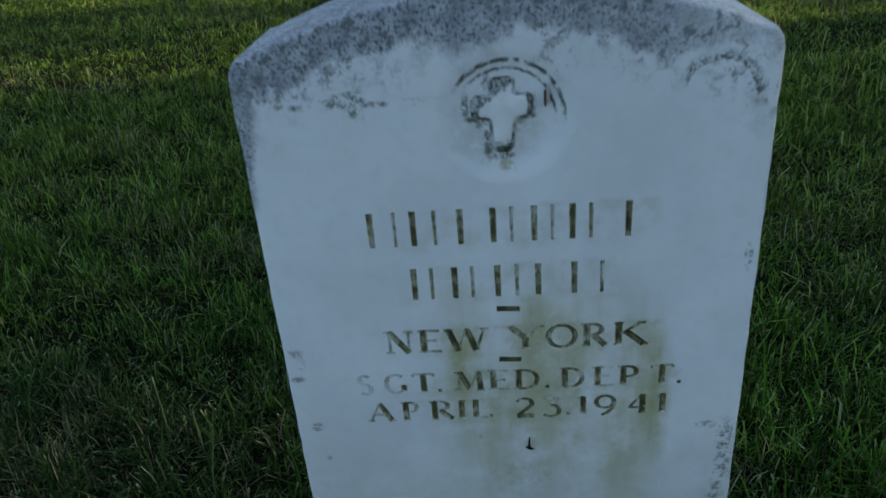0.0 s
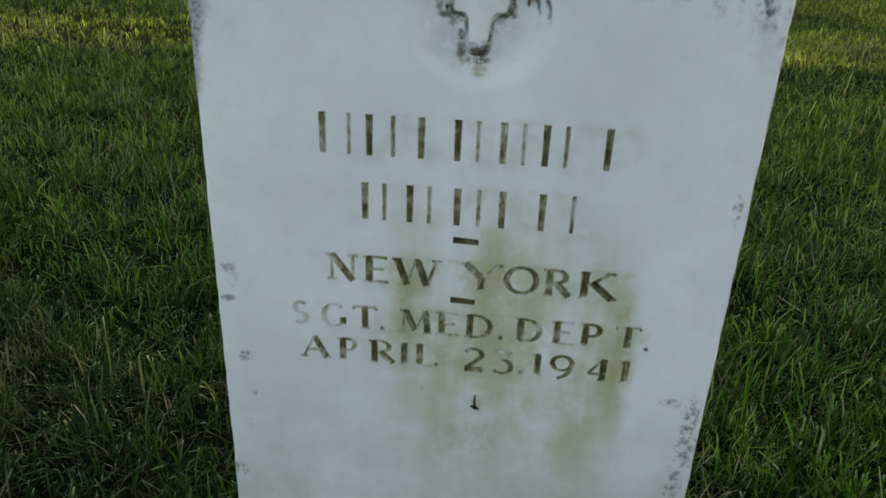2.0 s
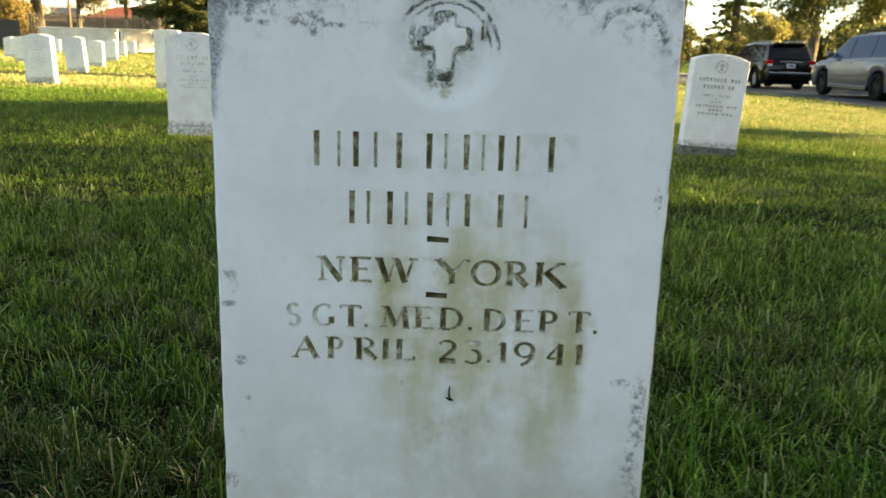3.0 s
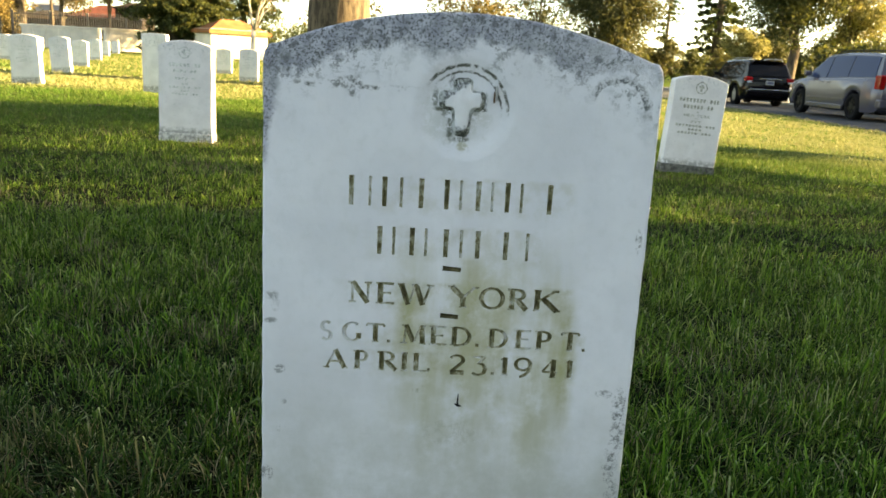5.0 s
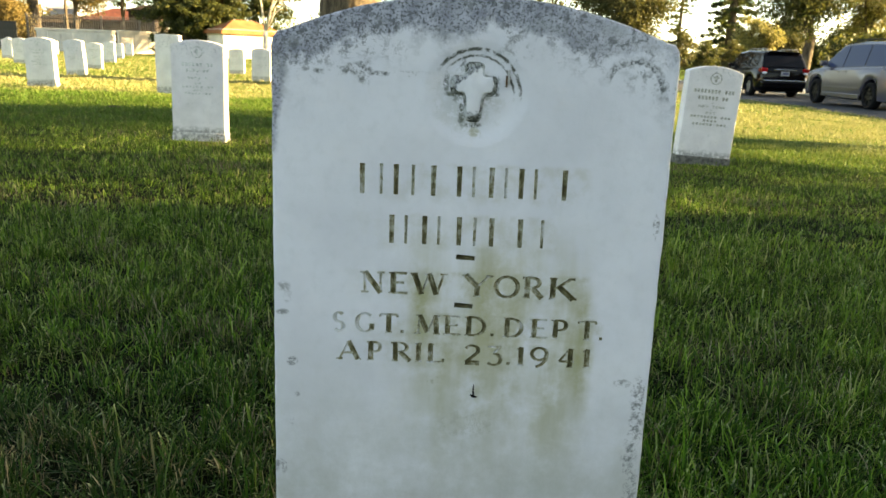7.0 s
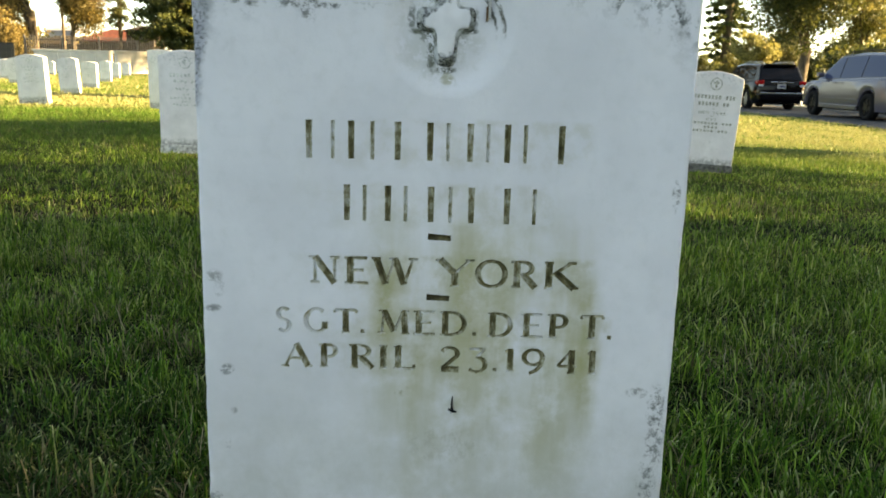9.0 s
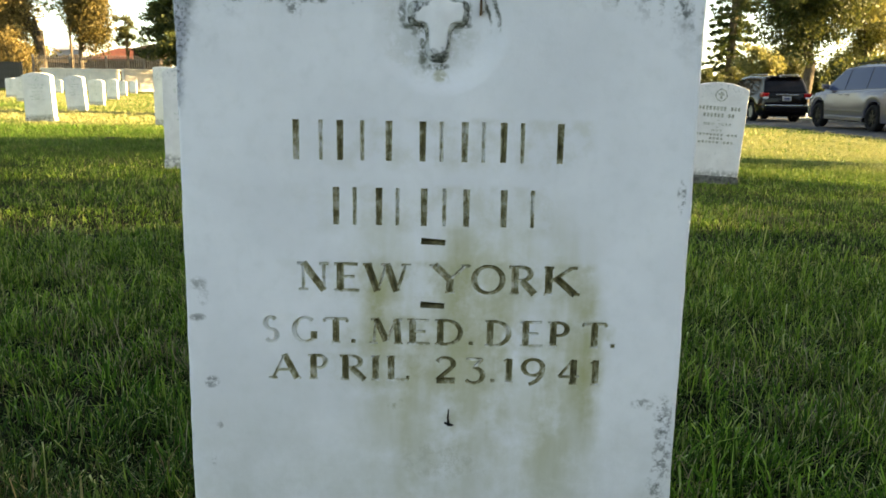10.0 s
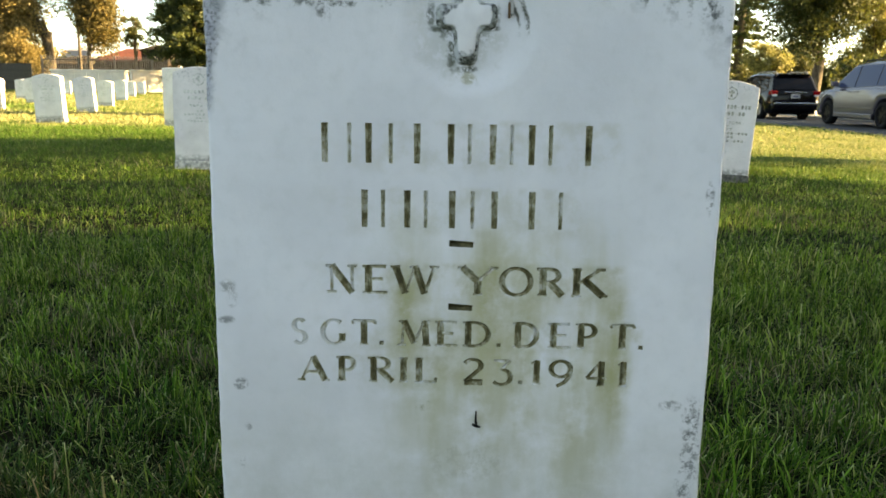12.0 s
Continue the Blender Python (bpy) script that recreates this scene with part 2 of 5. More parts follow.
    foot = n.math("MULTIPLY", n.step(n.math("ADD", z, n.math("MULTIPLY", n.noise(20, 4), 0.05)), 0.125, 0.085), n.step(n.noise(45, 5), 0.35, 0.55))
    base = n.mix(n.math("MULTIPLY", foot, 0.75), base, (0.25, 0.235, 0.21))
    top = n.math("MULTIPLY", n.step(z, 0.50, 0.58), n.step(n.noise(50, 5, 0.7), 0.52, 0.66))
    base = n.mix(n.math("MULTIPLY", top, 0.6), base, (0.22, 0.23, 0.24))
    n.colour(base)
    n.bump(n.noise(120, 5, 0.7), 0.3, 0.002)
    return n.mat


def carved_dirt(name, much):
    """Marble in the chisel cuts, with olive-brown grime; much: how far the grime fills them."""
    n = Nodes(name, 0.9, 0, 0.1)
    x, y, z = n.xyz()
    f = n.math("ADD", n.noise(110, 5, 0.65), n.math("MULTIPLY", n.math("SUBTRACT", n.noise(14, 3), 0.5), 0.45))
    worn = n.step(x, -0.12, -0.05)
    f = n.math("ADD", f, n.math("ADD", n.math("MULTIPLY", n.math("SUBTRACT", worn, 1.0), 0.16), much))
    f = n.math("ADD", f, n.math("MULTIPLY", n.step(x, 0.075, 0.10), 0.05))
    n.colour(n.ramp(f, [(0.34, (0.66, 0.66, 0.65)), (0.46, (0.44, 0.42, 0.31)), (0.57, (0.20, 0.178, 0.095)), (0.78, (0.075, 0.066, 0.035))]))
    n.bump(n.noise(260, 4), 0.4, 0.001)
    return n.mat


def marble_cross(name):
    """The emblem's cross: clean marble in its middle, gritty black at its ends."""
    n = Nodes(name, 0.6, 0, 0.3)
    x, y, z = n.xyz()
    u, v = n.math("SUBTRACT", x, 0.0015), n.math("SUBTRACT", z, 0.5425)
    rag = n.math("MULTIPLY", n.math("SUBTRACT", n.noise(170, 5, 0.7), 0.5), 0.012)
    ends = n.math("MAXIMUM", n.step(n.math("ADD", n.math("ABSOLUTE", u), rag), 0.0135, 0.0165), n.step(n.math("ADD", n.math("SUBTRACT", v, n.math("MULTIPLY", u, 0.7)), rag), 0.0075, 0.0105))
    ends = n.math("MAXIMUM", ends, n.math("MULTIPLY", n.step(n.math("ADD", v, rag), -0.0215, -0.0250), 0.8))
    grit = n.step(n.noise(380, 5, 0.8), 0.40, 0.56)
    base = n.mix(n.step(n.noise(60, 4), 0.3, 0.7), (0.74, 0.74, 0.77), (0.83, 0.83, 0.86))
    base = n.mix(n.math("MULTIPLY", ends, 0.55), base, (0.30, 0.33, 0.36))
    n.colour(n.mix(n.math("MULTIPLY", ends, n.math("MULTIPLY", grit, 0.9)), base, (0.05, 0.055, 0.055)))
    n.bump(n.noise(300, 5, 0.7), 0.4, 0.001)
    return n.mat


def grass_mat(name, stops, rough=0.42, dry=0.16, gold=(0.10, 0.20, 0.02), straw=False):
    n = Nodes(name, rough, 0, 0.05)
    col = n.ramp(n.island(), stops)
    patch = n.noise(0.55, 4)
    col = n.mix(n.math("MULTIPLY", n.step(patch, 0.40, 0.66), dry), col, (0.12, 0.11, 0.024))
    # drier and paler towards the road and out on the open lawn, whose sunlight is also put into the colour
    x, y, z = n.xyz()
    if straw:
        out = n.step(n.math("ADD", n.math("ADD", y, n.math("MULTIPLY", x, 0.8)), n.math("MULTIPLY", n.noise(0.8, 3), 4.0)), 9.0, 13.0)
        along_row = n.math("ADD", y, n.math("MULTIPLY", n.math("SUBTRACT", n.noise(0.9, 4, offset=(3, 0, 0)), 0.5), 3.0))
        worn = n.math("MULTIPLY", n.math("MULTIPLY", n.step(along_row, 8.0, 9.2), n.step(along_row, 15.0, 12.0)), n.step(x, -1.0, -3.0))
        col = n.mix(n.math("MULTIPLY", n.math("MAXIMUM", out, worn), 0.72), col, (0.42, 0.36, 0.185))
        bare = n.step(n.noise(1.1, 4, 0.6, offset=(2, 7, 0)), 0.60, 0.72)
        col = n.mix(n.math("MULTIPLY", bare, 0.4), col, (0.21, 0.17, 0.09))
    else:
        # paler blades: thin sunlight on the mid lawn, put into their colour
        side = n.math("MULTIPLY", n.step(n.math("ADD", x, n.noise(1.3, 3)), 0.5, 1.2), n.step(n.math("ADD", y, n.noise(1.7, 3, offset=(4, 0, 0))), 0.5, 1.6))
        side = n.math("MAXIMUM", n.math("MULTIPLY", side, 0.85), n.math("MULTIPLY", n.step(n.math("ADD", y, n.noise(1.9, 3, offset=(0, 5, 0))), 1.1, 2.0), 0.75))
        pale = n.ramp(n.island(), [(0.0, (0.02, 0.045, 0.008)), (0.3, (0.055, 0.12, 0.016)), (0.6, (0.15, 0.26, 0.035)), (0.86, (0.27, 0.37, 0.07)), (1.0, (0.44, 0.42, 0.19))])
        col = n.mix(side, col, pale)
        # shade at the stone's near left, put into the colour: darker, bluer blades with dead strands
        near_shade = n.math("MULTIPLY", n.step(n.math("ADD", x, n.math("MULTIPLY", n.noise(2.2, 3), 0.4)), 0.15, -0.15), n.step(n.math("ADD", y, n.math("MULTIPLY", n.noise(2.6, 3, offset=(1, 3, 0)), 0.6)), 1.05, 0.6))
        shaded_blades = n.ramp(n.island(), [(0.0, (0.004, 0.010, 0.005)), (0.4, (0.010, 0.030, 0.011)), (0.7, (0.023, 0.064, 0.018)), (0.88, (0.048, 0.09, 0.030)), (1.0, (0.17, 0.15, 0.095))])
        col = n.mix(n.math("MULTIPLY", near_shade, 0.95), col, shaded_blades)
        tuft = n.step(n.noise(15, 3, 0.5, offset=(6, 2, 0)), 0.60, 0.36)
        col = n.mix(n.math("MULTIPLY", tuft, 0.45), col, (0.008, 0.034, 0.007))
        # matted brown thatch, and the pale cut tips of the mown blades
        matted = n.math("MULTIPLY", n.step(n.noise(11, 4, 0.6, offset=(3, 1, 0)), 0.52, 0.68), 0.5)
        col = n.mix(matted, col, n.ramp(n.island(), [(0.0, (0.012, 0.011, 0.006)), (0.6, (0.06, 0.052, 0.028)), (1.0, (0.20, 0.17, 0.10))]))
        tip = n.t.nodes.new("ShaderNodeAttribute")
        tip.attribute_name = "along"
        cut = n.math("MULTIPLY", n.step(tip.outputs["Fac"], 0.82, 1.0), n.step(n.math("FRACT", n.math("MULTIPLY", n.island(), 37.0)), 0.5, 0.8))
        col = n.mix(n.math("MULTIPLY", cut, 0.62), col, (0.46, 0.52, 0.30))
    n.colour(col)
    tr = n.t.nodes.new("ShaderNodeBsdfTranslucent")
    n.t.links.new(n.mix(0.45, col, gold), tr.inputs[0])
    mixer = n.t.nodes.new("ShaderNodeMixShader")
    mixer.inputs[0].default_value = 0.22
    n.t.links.new(n.bsdf.outputs[0], mixer.inputs[1])
    n.t.links.new(tr.outputs[0], mixer.inputs[2])
    n.t.links.new(mixer.outputs[0], n.t.nodes["Material Output"].inputs[0])
    return n.mat


def leaf_mat(name, stops):
    n = Nodes(name, 0.6, 0, 0.3)
    col = n.ramp(n.island(), stops)
    n.colour(col)
    tr = n.t.nodes.new("ShaderNodeBsdfTranslucent")
    n.t.links.new(n.mix(0.3, col, (0.17, 0.155, 0.035)), tr.inputs[0])
    mixer = n.t.nodes.new("ShaderNodeMixShader")
    mixer.inputs[0].default_value = 0.36
    n.t.links.new(n.bsdf.outputs[0], mixer.inputs[1])
    n.t.links.new(tr.outputs[0], mixer.inputs[2])
    n.t.links.new(mixer.outputs[0], n.t.nodes["Material Output"].inputs[0])
    return n.mat


def ground_mat(name):
    n = Nodes(name, 0.95, 0, 0.02)
    big, small = n.noise(0.35, 4), n.noise(9, 5, 0.7)
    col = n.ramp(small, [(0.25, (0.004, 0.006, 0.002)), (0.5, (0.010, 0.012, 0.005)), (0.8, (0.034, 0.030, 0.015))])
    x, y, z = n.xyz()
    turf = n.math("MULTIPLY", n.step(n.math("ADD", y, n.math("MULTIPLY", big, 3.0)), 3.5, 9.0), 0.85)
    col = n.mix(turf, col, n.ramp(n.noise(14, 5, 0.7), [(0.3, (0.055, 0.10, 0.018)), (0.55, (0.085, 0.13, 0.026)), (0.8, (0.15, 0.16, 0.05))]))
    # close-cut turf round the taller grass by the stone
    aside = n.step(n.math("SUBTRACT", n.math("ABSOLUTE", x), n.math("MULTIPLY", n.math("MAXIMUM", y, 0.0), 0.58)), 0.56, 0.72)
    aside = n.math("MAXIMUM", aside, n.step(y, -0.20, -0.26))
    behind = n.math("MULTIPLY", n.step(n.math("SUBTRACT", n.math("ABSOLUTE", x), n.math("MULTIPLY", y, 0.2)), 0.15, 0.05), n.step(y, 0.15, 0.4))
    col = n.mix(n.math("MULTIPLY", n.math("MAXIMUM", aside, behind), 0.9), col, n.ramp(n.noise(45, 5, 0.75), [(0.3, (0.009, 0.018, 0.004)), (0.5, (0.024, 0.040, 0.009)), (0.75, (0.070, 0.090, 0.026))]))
    n.colour(col)
    n.bump(n.noise(28, 6, 0.75), 0.6, 0.03)
    return n.mat


def asphalt_mat(name):
    n = Nodes(name, 0.85, 0, 0.3)
    n.colour(n.mix(n.step(n.noise(1.2, 5), 0.3, 0.7), (0.034, 0.036, 0.041), (0.058, 0.060, 0.065)))
    n.bump(n.noise(60, 4), 0.5, 0.01)
    return n.mat


def bark_mat(name, a, b):
    n = Nodes(name, 0.92, 0, 0.15)
    f = n.noise(7, 6, 0.7, (1.6, 1.6, 0.35))
    n.colour(n.mix(n.step(f, 0.35, 0.62), a, b))
    n.bump(f, 0.9, 0.03)
    return n.mat


def paint_mat(name, col, rough, metal, spec, coat, dust):
    n = Nodes(name, rough, metal, spec)
    n.colour(n.mix(n.math("MULTIPLY", n.step(n.noise(2.5, 5), 0.4, 0.7), dust), col, (0.18, 0.16, 0.13)))
    n.bsdf.inputs["Coat Weight"].default_value = coat
    n.bsdf.inputs["Coat Roughness"].default_value = 0.06
    return n.mat


def grimy_shaded_marble(name):
    n = Nodes(name, 0.8, 0, 0.2)
    base = n.mix(n.step(n.noise(120, 5, 0.7), 0.36, 0.58), (0.10, 0.105, 0.085), (0.42, 0.44, 0.42))
    base = n.mix(n.step(n.noise(420, 4, 0.8), 0.50, 0.58), base, (0.03, 0.032, 0.028))
    n.colour(n.mix(n.math("MULTIPLY", n.step(n.noise(75, 4, 0.6, offset=(2, 0, 5)), 0.47, 0.60), 0.85), base, (0.62, 0.64, 0.66)))
    n.bump(n.noise(320, 5, 0.75), 0.5, 0.001)
    return n.mat


# grime and the cross's shadow outline, both put into this marble's colour
CROSS_DARK = grimy_shaded_marble("grimy_shaded_marble")
MARBLE, OLD, CROSS = marble_main("white_marble"), marble_old("weathered_marble"), marble_cross("stained_marble")
STONE_MATS = (MARBLE, carved_dirt("carved_dirt", 0.06), carved_dirt("worn_carving_edge", -0.06), carved_dirt("deep_carved_dirt", 0.25))
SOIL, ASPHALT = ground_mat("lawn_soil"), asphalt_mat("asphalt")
KERB = simple("kerb_concrete", (0.42, 0.40, 0.37), 0.85, 0, 0.2, 3.0, 0.2, 0.4)
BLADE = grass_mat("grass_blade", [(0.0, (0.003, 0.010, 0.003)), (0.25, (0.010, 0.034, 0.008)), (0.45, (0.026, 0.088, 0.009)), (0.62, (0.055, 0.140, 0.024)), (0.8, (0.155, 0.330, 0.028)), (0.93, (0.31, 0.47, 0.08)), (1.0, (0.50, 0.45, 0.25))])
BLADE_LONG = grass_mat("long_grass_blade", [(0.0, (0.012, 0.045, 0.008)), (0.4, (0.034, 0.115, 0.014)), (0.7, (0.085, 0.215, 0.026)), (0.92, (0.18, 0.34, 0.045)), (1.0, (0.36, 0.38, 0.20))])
# far-lawn copy of the blades: dry patches, with sunlight partly put into the colour
BLADE_DRY_SUNLIT = grass_mat("dry_sunlit_blade", [(0.0, (0.03, 0.09, 0.012)), (0.5, (0.065, 0.145, 0.024)), (0.9, (0.12, 0.18, 0.05)), (1.0, (0.20, 0.20, 0.085))], 0.6, 0.16, (0.20, 0.23, 0.07), True)
THATCH = grass_mat("dry_grass", [(0.0, (0.05, 0.044, 0.027)), (0.6, (0.15, 0.13, 0.085)), (1.0, (0.36, 0.32, 0.22))], 0.8, 0.16, (0.20, 0.17, 0.09), True)
LEAF_DARK = leaf_mat("dark_leaf", [(0, (0.015, 0.03, 0.010)), (0.6, (0.035, 0.06, 0.015)), (1, (0.08, 0.10, 0.02))])
LEAF_OLIVE = leaf_mat("olive_leaf", [(0, (0.035, 0.042, 0.016)), (0.6, (0.078, 0.084, 0.030)), (1, (0.15, 0.13, 0.05))])
LEAF_AMBER = leaf_mat("amber_leaf", [(0, (0.05, 0.042, 0.014)), (0.6, (0.12, 0.088, 0.030)), (1, (0.22, 0.15, 0.05))])
# brighter variant of the amber leaf, with low sunlight put into its colour
LEAF_AMBER_SUNLIT = leaf_mat("sunlit_amber_leaf", [(0, (0.10, 0.075, 0.03)), (0.6, (0.22, 0.16, 0.06)), (1, (0.40, 0.28, 0.11))])
# leaf colour lightened to hold the glow of sunlit foliage
LEAF_YELLOW_SUNLIT = leaf_mat("sunlit_yellow_green_leaf", [(0, (0.12, 0.12, 0.04)), (0.6, (0.28, 0.255, 0.09)), (1, (0.50, 0.43, 0.17))])
LEAF_GREEN = leaf_mat("green_leaf", [(0, (0.022, 0.034, 0.012)), (0.6, (0.055, 0.074, 0.022)), (1, (0.13, 0.13, 0.04))])
BARK = bark_mat("brown_bark", (0.045, 0.034, 0.026), (0.15, 0.115, 0.08))
BARK_PALE = bark_mat("pale_bark", (0.32, 0.28, 0.23), (0.60, 0.56, 0.50))
BLACK_PAINT, SILVER_PAINT = paint_mat("black_car_paint", (0.003, 0.003, 0.005), 0.12, 0.0, 0.16, 0.05, 0.004), paint_mat("silver_car_paint", (0.082, 0.077, 0.108), 0.22, 0.25, 0.4, 0.25, 0.015)
CHROME = simple("chrome", (0.75, 0.75, 0.77), 0.15, 1.0, 0.05)
RUBBER = simple("tyre_rubber", (0.009, 0.009, 0.010), 0.85, 0, 0.2, 20, 0.12)
RIM = simple("wheel_alloy", (0.45, 0.45, 0.47), 0.3, 0.9, 0.1)
RIM_DARK = simple("wheel_black", (0.006, 0.006, 0.007), 0.35, 0.0, 0.1, 8.0, 0.15)
TRIM = simple("black_trim", (0.010, 0.010, 0.011), 0.6, 0, 0.1, 8.0, 0.15)
RED_LENS = simple("red_lens", (0.30, 0.004, 0.007), 0.15, 0, 0.1, 8, 0.6)
CLEAR_LENS = simple("clear_lens", (0.7, 0.7, 0.72), 0.12, 0.2, 0.05)
PLATE = simple("plate_white", (0.42, 0.42, 0.42), 0.5)
RUST = simple("rust_stain", (0.12, 0.07, 0.04), 0.9, 0, 0.4, 200.0, 0.1)
FENCE = simple("grey_fence_paint", (0.12, 0.11, 0.105), 0.6, 0.2, 0.2)
BAR = simple("plate_marks", (0.05, 0.06, 0.15), 0.5)
PALE_METAL = simple("galvanised_metal", (0.45, 0.44, 0.42), 0.5, 0.6, 0.15)
STUCCO = simple("white_stucco", (0.85, 0.745, 0.63), 0.9, 0, 0.12, 1.5, 0.2, 0.3)
TAN = simple("brown_stucco", (0.042, 0.029, 0.023), 0.9, 0, 0.15, 1.2, 0.2, 0.3)
ROOF_RED = simple("red_clay_tile", (0.15, 0.045, 0.030), 0.85, 0, 0.3, 2.0, 0.2, 0.5)
ROOF_ORANGE = simple("orange_clay_tile", (0.30, 0.12, 0.055), 0.85, 0, 0.25, 2.0, 0.2, 0.5)
GREY_WALL = simple("grey_wall", (0.34, 0.34, 0.36), 0.9, 0, 0.12, 0.8)
DARK_WOOD = simple("dark_boards", (0.06, 0.055, 0.05), 0.9, 0, 0.3, 3.0)
HILL = simple("dry_hill", (0.030, 0.020, 0.011), 0.95, 0, 0.45, 0.35, 0.1, 0.6)


def glass_mat(name, tint):
    n = Nodes(name, 0.03, 0, 0.22)
    n.colour(tint)
    # sky blue painted into the reflections
    n.bsdf.inputs["Specular Tint"].default_value = (0.6, 0.75, 1.0, 1)
    n.bsdf.inputs["IOR"].default_value = 1.3
    return n.mat


FOOT = simple("rough_stone_foot", (0.56, 0.53, 0.50), 0.95, 0, 0.45, 45.0, 0.1, 0.8)
# thinner places between the tufts, where soil and thatch show; the near left is thinned to imitate its shade
FOOT_RUBBLE = simple("crumbling_stone_foot", (0.40, 0.38, 0.35), 0.95, 0, 0.8, 22.0, 0.1, 0.9)
FOOT_DARK = simple("dark_stone_foot", (0.15, 0.145, 0.13), 0.95, 0, 0.45, 45.0, 0.1, 0.8)
GLASS_DARK = glass_mat("tinted_glass", (0.012, 0.013, 0.014))
# reflected trees and buildings, painted as a brown base colour
GLASS_REAR = glass_mat("brown_reflection_glass", (0.19, 0.105, 0.072))
# reflected sky, painted as a blue base colour
GLASS_BLUE = glass_mat("sky_reflection_glass", (0.030, 0.046, 0.105))
GLASS_HOUSE = glass_mat("house_glass", (0.03, 0.035, 0.04))


# ---- building helpers ----
def thing(name, label, category, m=None, group="", kind=""):
    ob = new(name)
    ob.empty_display_size = 0.1
    if m is not None:
        ob.matrix_world = m
    return tagged(ob, label, category, group, kind)


def mesh_of(bm, name, material, smooth=False):
    me = bpy.data.meshes.new(name)
    bm.to_mesh(me)
    bm.free()
    for mat in material if isinstance(material, (list, tuple)) else (material,):
        me.materials.append(mat)
    if smooth:
        me.polygons.foreach_set("use_smooth", [True] * len(me.polygons))
    return me


def part(name, bm, material, parent, label="", smooth=False, at=None):
    ob = new(name, mesh_of(bm, name, material, smooth))
    ob.parent = parent
    if at is not None:
        ob.matrix_basis = at
    return tagged(ob, label)


def box(bm, x0, x1, y0, y1, z0, z1, bevel=0.0, seg=2, m=None):
    vs = [bm.verts.new((x, y, z)) for z in (z0, z1) for y in (y0, y1) for x in (x0, x1)]
    fs = [bm.faces.new([vs[i] for i in q]) for q in ((0, 2, 3, 1), (4, 5, 7, 6), (0, 1, 5, 4), (2, 6, 7, 3), (0, 4, 6, 2), (1, 3, 7, 5))]
    if bevel:
        es = list({e for f in fs for e in f.edges})
        out = bmesh.ops.bevel(bm, geom=es, offset=bevel, segments=seg, affect="EDGES", profile=0.5)
        vs = list({v for f in out["faces"] for v in f.verts} | {v for v in vs if v.is_valid})
    if m is not None:
        bmesh.ops.transform(bm, matrix=m, verts=vs)
    return bm


def tube(bm, pts, radii, sides=10, cap=True):
    """A tapered tube along pts."""
    rings = []
    for i, (p, r) in enumerate(zip(pts, radii)):
        d = (Vector(pts[min(i + 1, len(pts) - 1)]) - Vector(pts[max(i - 1, 0)])).normalized()
        u = d.cross((0, 1, 0) if abs(d.y) < 0.9 else (1, 0, 0)).normalized()
        v = d.cross(u)
        rings.append([bm.verts.new(Vector(p) + r * (math.cos(a) * u + math.sin(a) * v)) for a in (2 * math.pi * k / sides for k in range(sides))])
    for a, b in zip(rings, rings[1:]):
        for k in range(sides):
            bm.faces.new((a[k], a[(k + 1) % sides], b[(k + 1) % sides], b[k]))
    if cap:
        bm.faces.new(rings[0][::-1])
        bm.faces.new(rings[-1])
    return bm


def prism(bm, outline, y0, y1):
    """An outline in x and z, drawn out along y."""
    a = [bm.verts.new((x, y0, z)) for x, z in outline]
    b = [bm.verts.new((x, y1, z)) for x, z in outline]
    n = len(a)
    fa, fb = bm.faces.new(a), bm.faces.new(b[::-1])
    for k in range(n):
        bm.faces.new((a[k], b[k], b[(k + 1) % n], a[(k + 1) % n]))
    return fa, fb


def smooth01(v, lo, hi):
    t = np.clip((np.asarray(v, float) - lo) / (hi - lo), 0, 1)  # lo may lie above hi
    return t * t * (3 - 2 * t)


# ---- ground ----
def road_edge(y):
    return 8.2 + 0.06 * np.maximum(np.asarray(y, float) - 15.5, -30)


ROAD_W, ROAD_Z = 6.2, -0.38


def road_z(y):
    return ROAD_Z - 0.012 * np.clip(np.asarray(y, float) - 18.0, -25, 30)


def lie(x, y):
    """Height of the lawn."""
    x, y = np.asarray(x, float), np.asarray(y, float)
    fall = smooth01(x - 0.06 * np.maximum(y - 15.5, -30), 0.2, 8.1)
    swell = 0.012 * np.sin(0.9 * x + 0.4) * np.sin(0.7 * y + 1.0) + 0.006 * np.sin(3.1 * x + 1.7 * y)
    swell = swell * smooth01(np.hypot(x, y), 0.4, 1.2)
    dip = -0.035 * np.exp(-((x + 1.7) ** 2 + (y - 4.3) ** 2) / 2.0)
    return swell + dip + (road_z(y) + 0.04) * fall


def spread(near, far, fine, grow):
    v, s = [0.0], fine
    while v[-1] < far:
        v.append(v[-1] + s)
        if v[-1] > near:
            s *= grow
    return v


def build_ground():
    xs = [-v for v in spread(8, 1500, 0.4, 1.25)[:0:-1]] + spread(8, 1500, 0.4, 1.25)
    ys = [-v for v in spread(3, 1500, 0.4, 1.3)[:0:-1]] + spread(20, 2500, 0.4, 1.2)
    xs, ys = np.array(xs), np.array(ys)
    gx, gy = np.meshgrid(xs, ys)
    gz = lie(gx, gy)
    under = (gx > road_edge(gy) + 0.1) & (gx < road_edge(gy) + ROAD_W - 0.1)
    gz = np.where(under, road_z(gy) - 0.12, gz)
    nx, ny = len(xs), len(ys)
    idx = np.arange(nx * ny).reshape(ny, nx)
    faces = np.stack([idx[:-1, :-1], idx[:-1, 1:], idx[1:, 1:], idx[1:, :-1]], -1).reshape(-1, 4)
    me = bpy.data.meshes.new("ground")
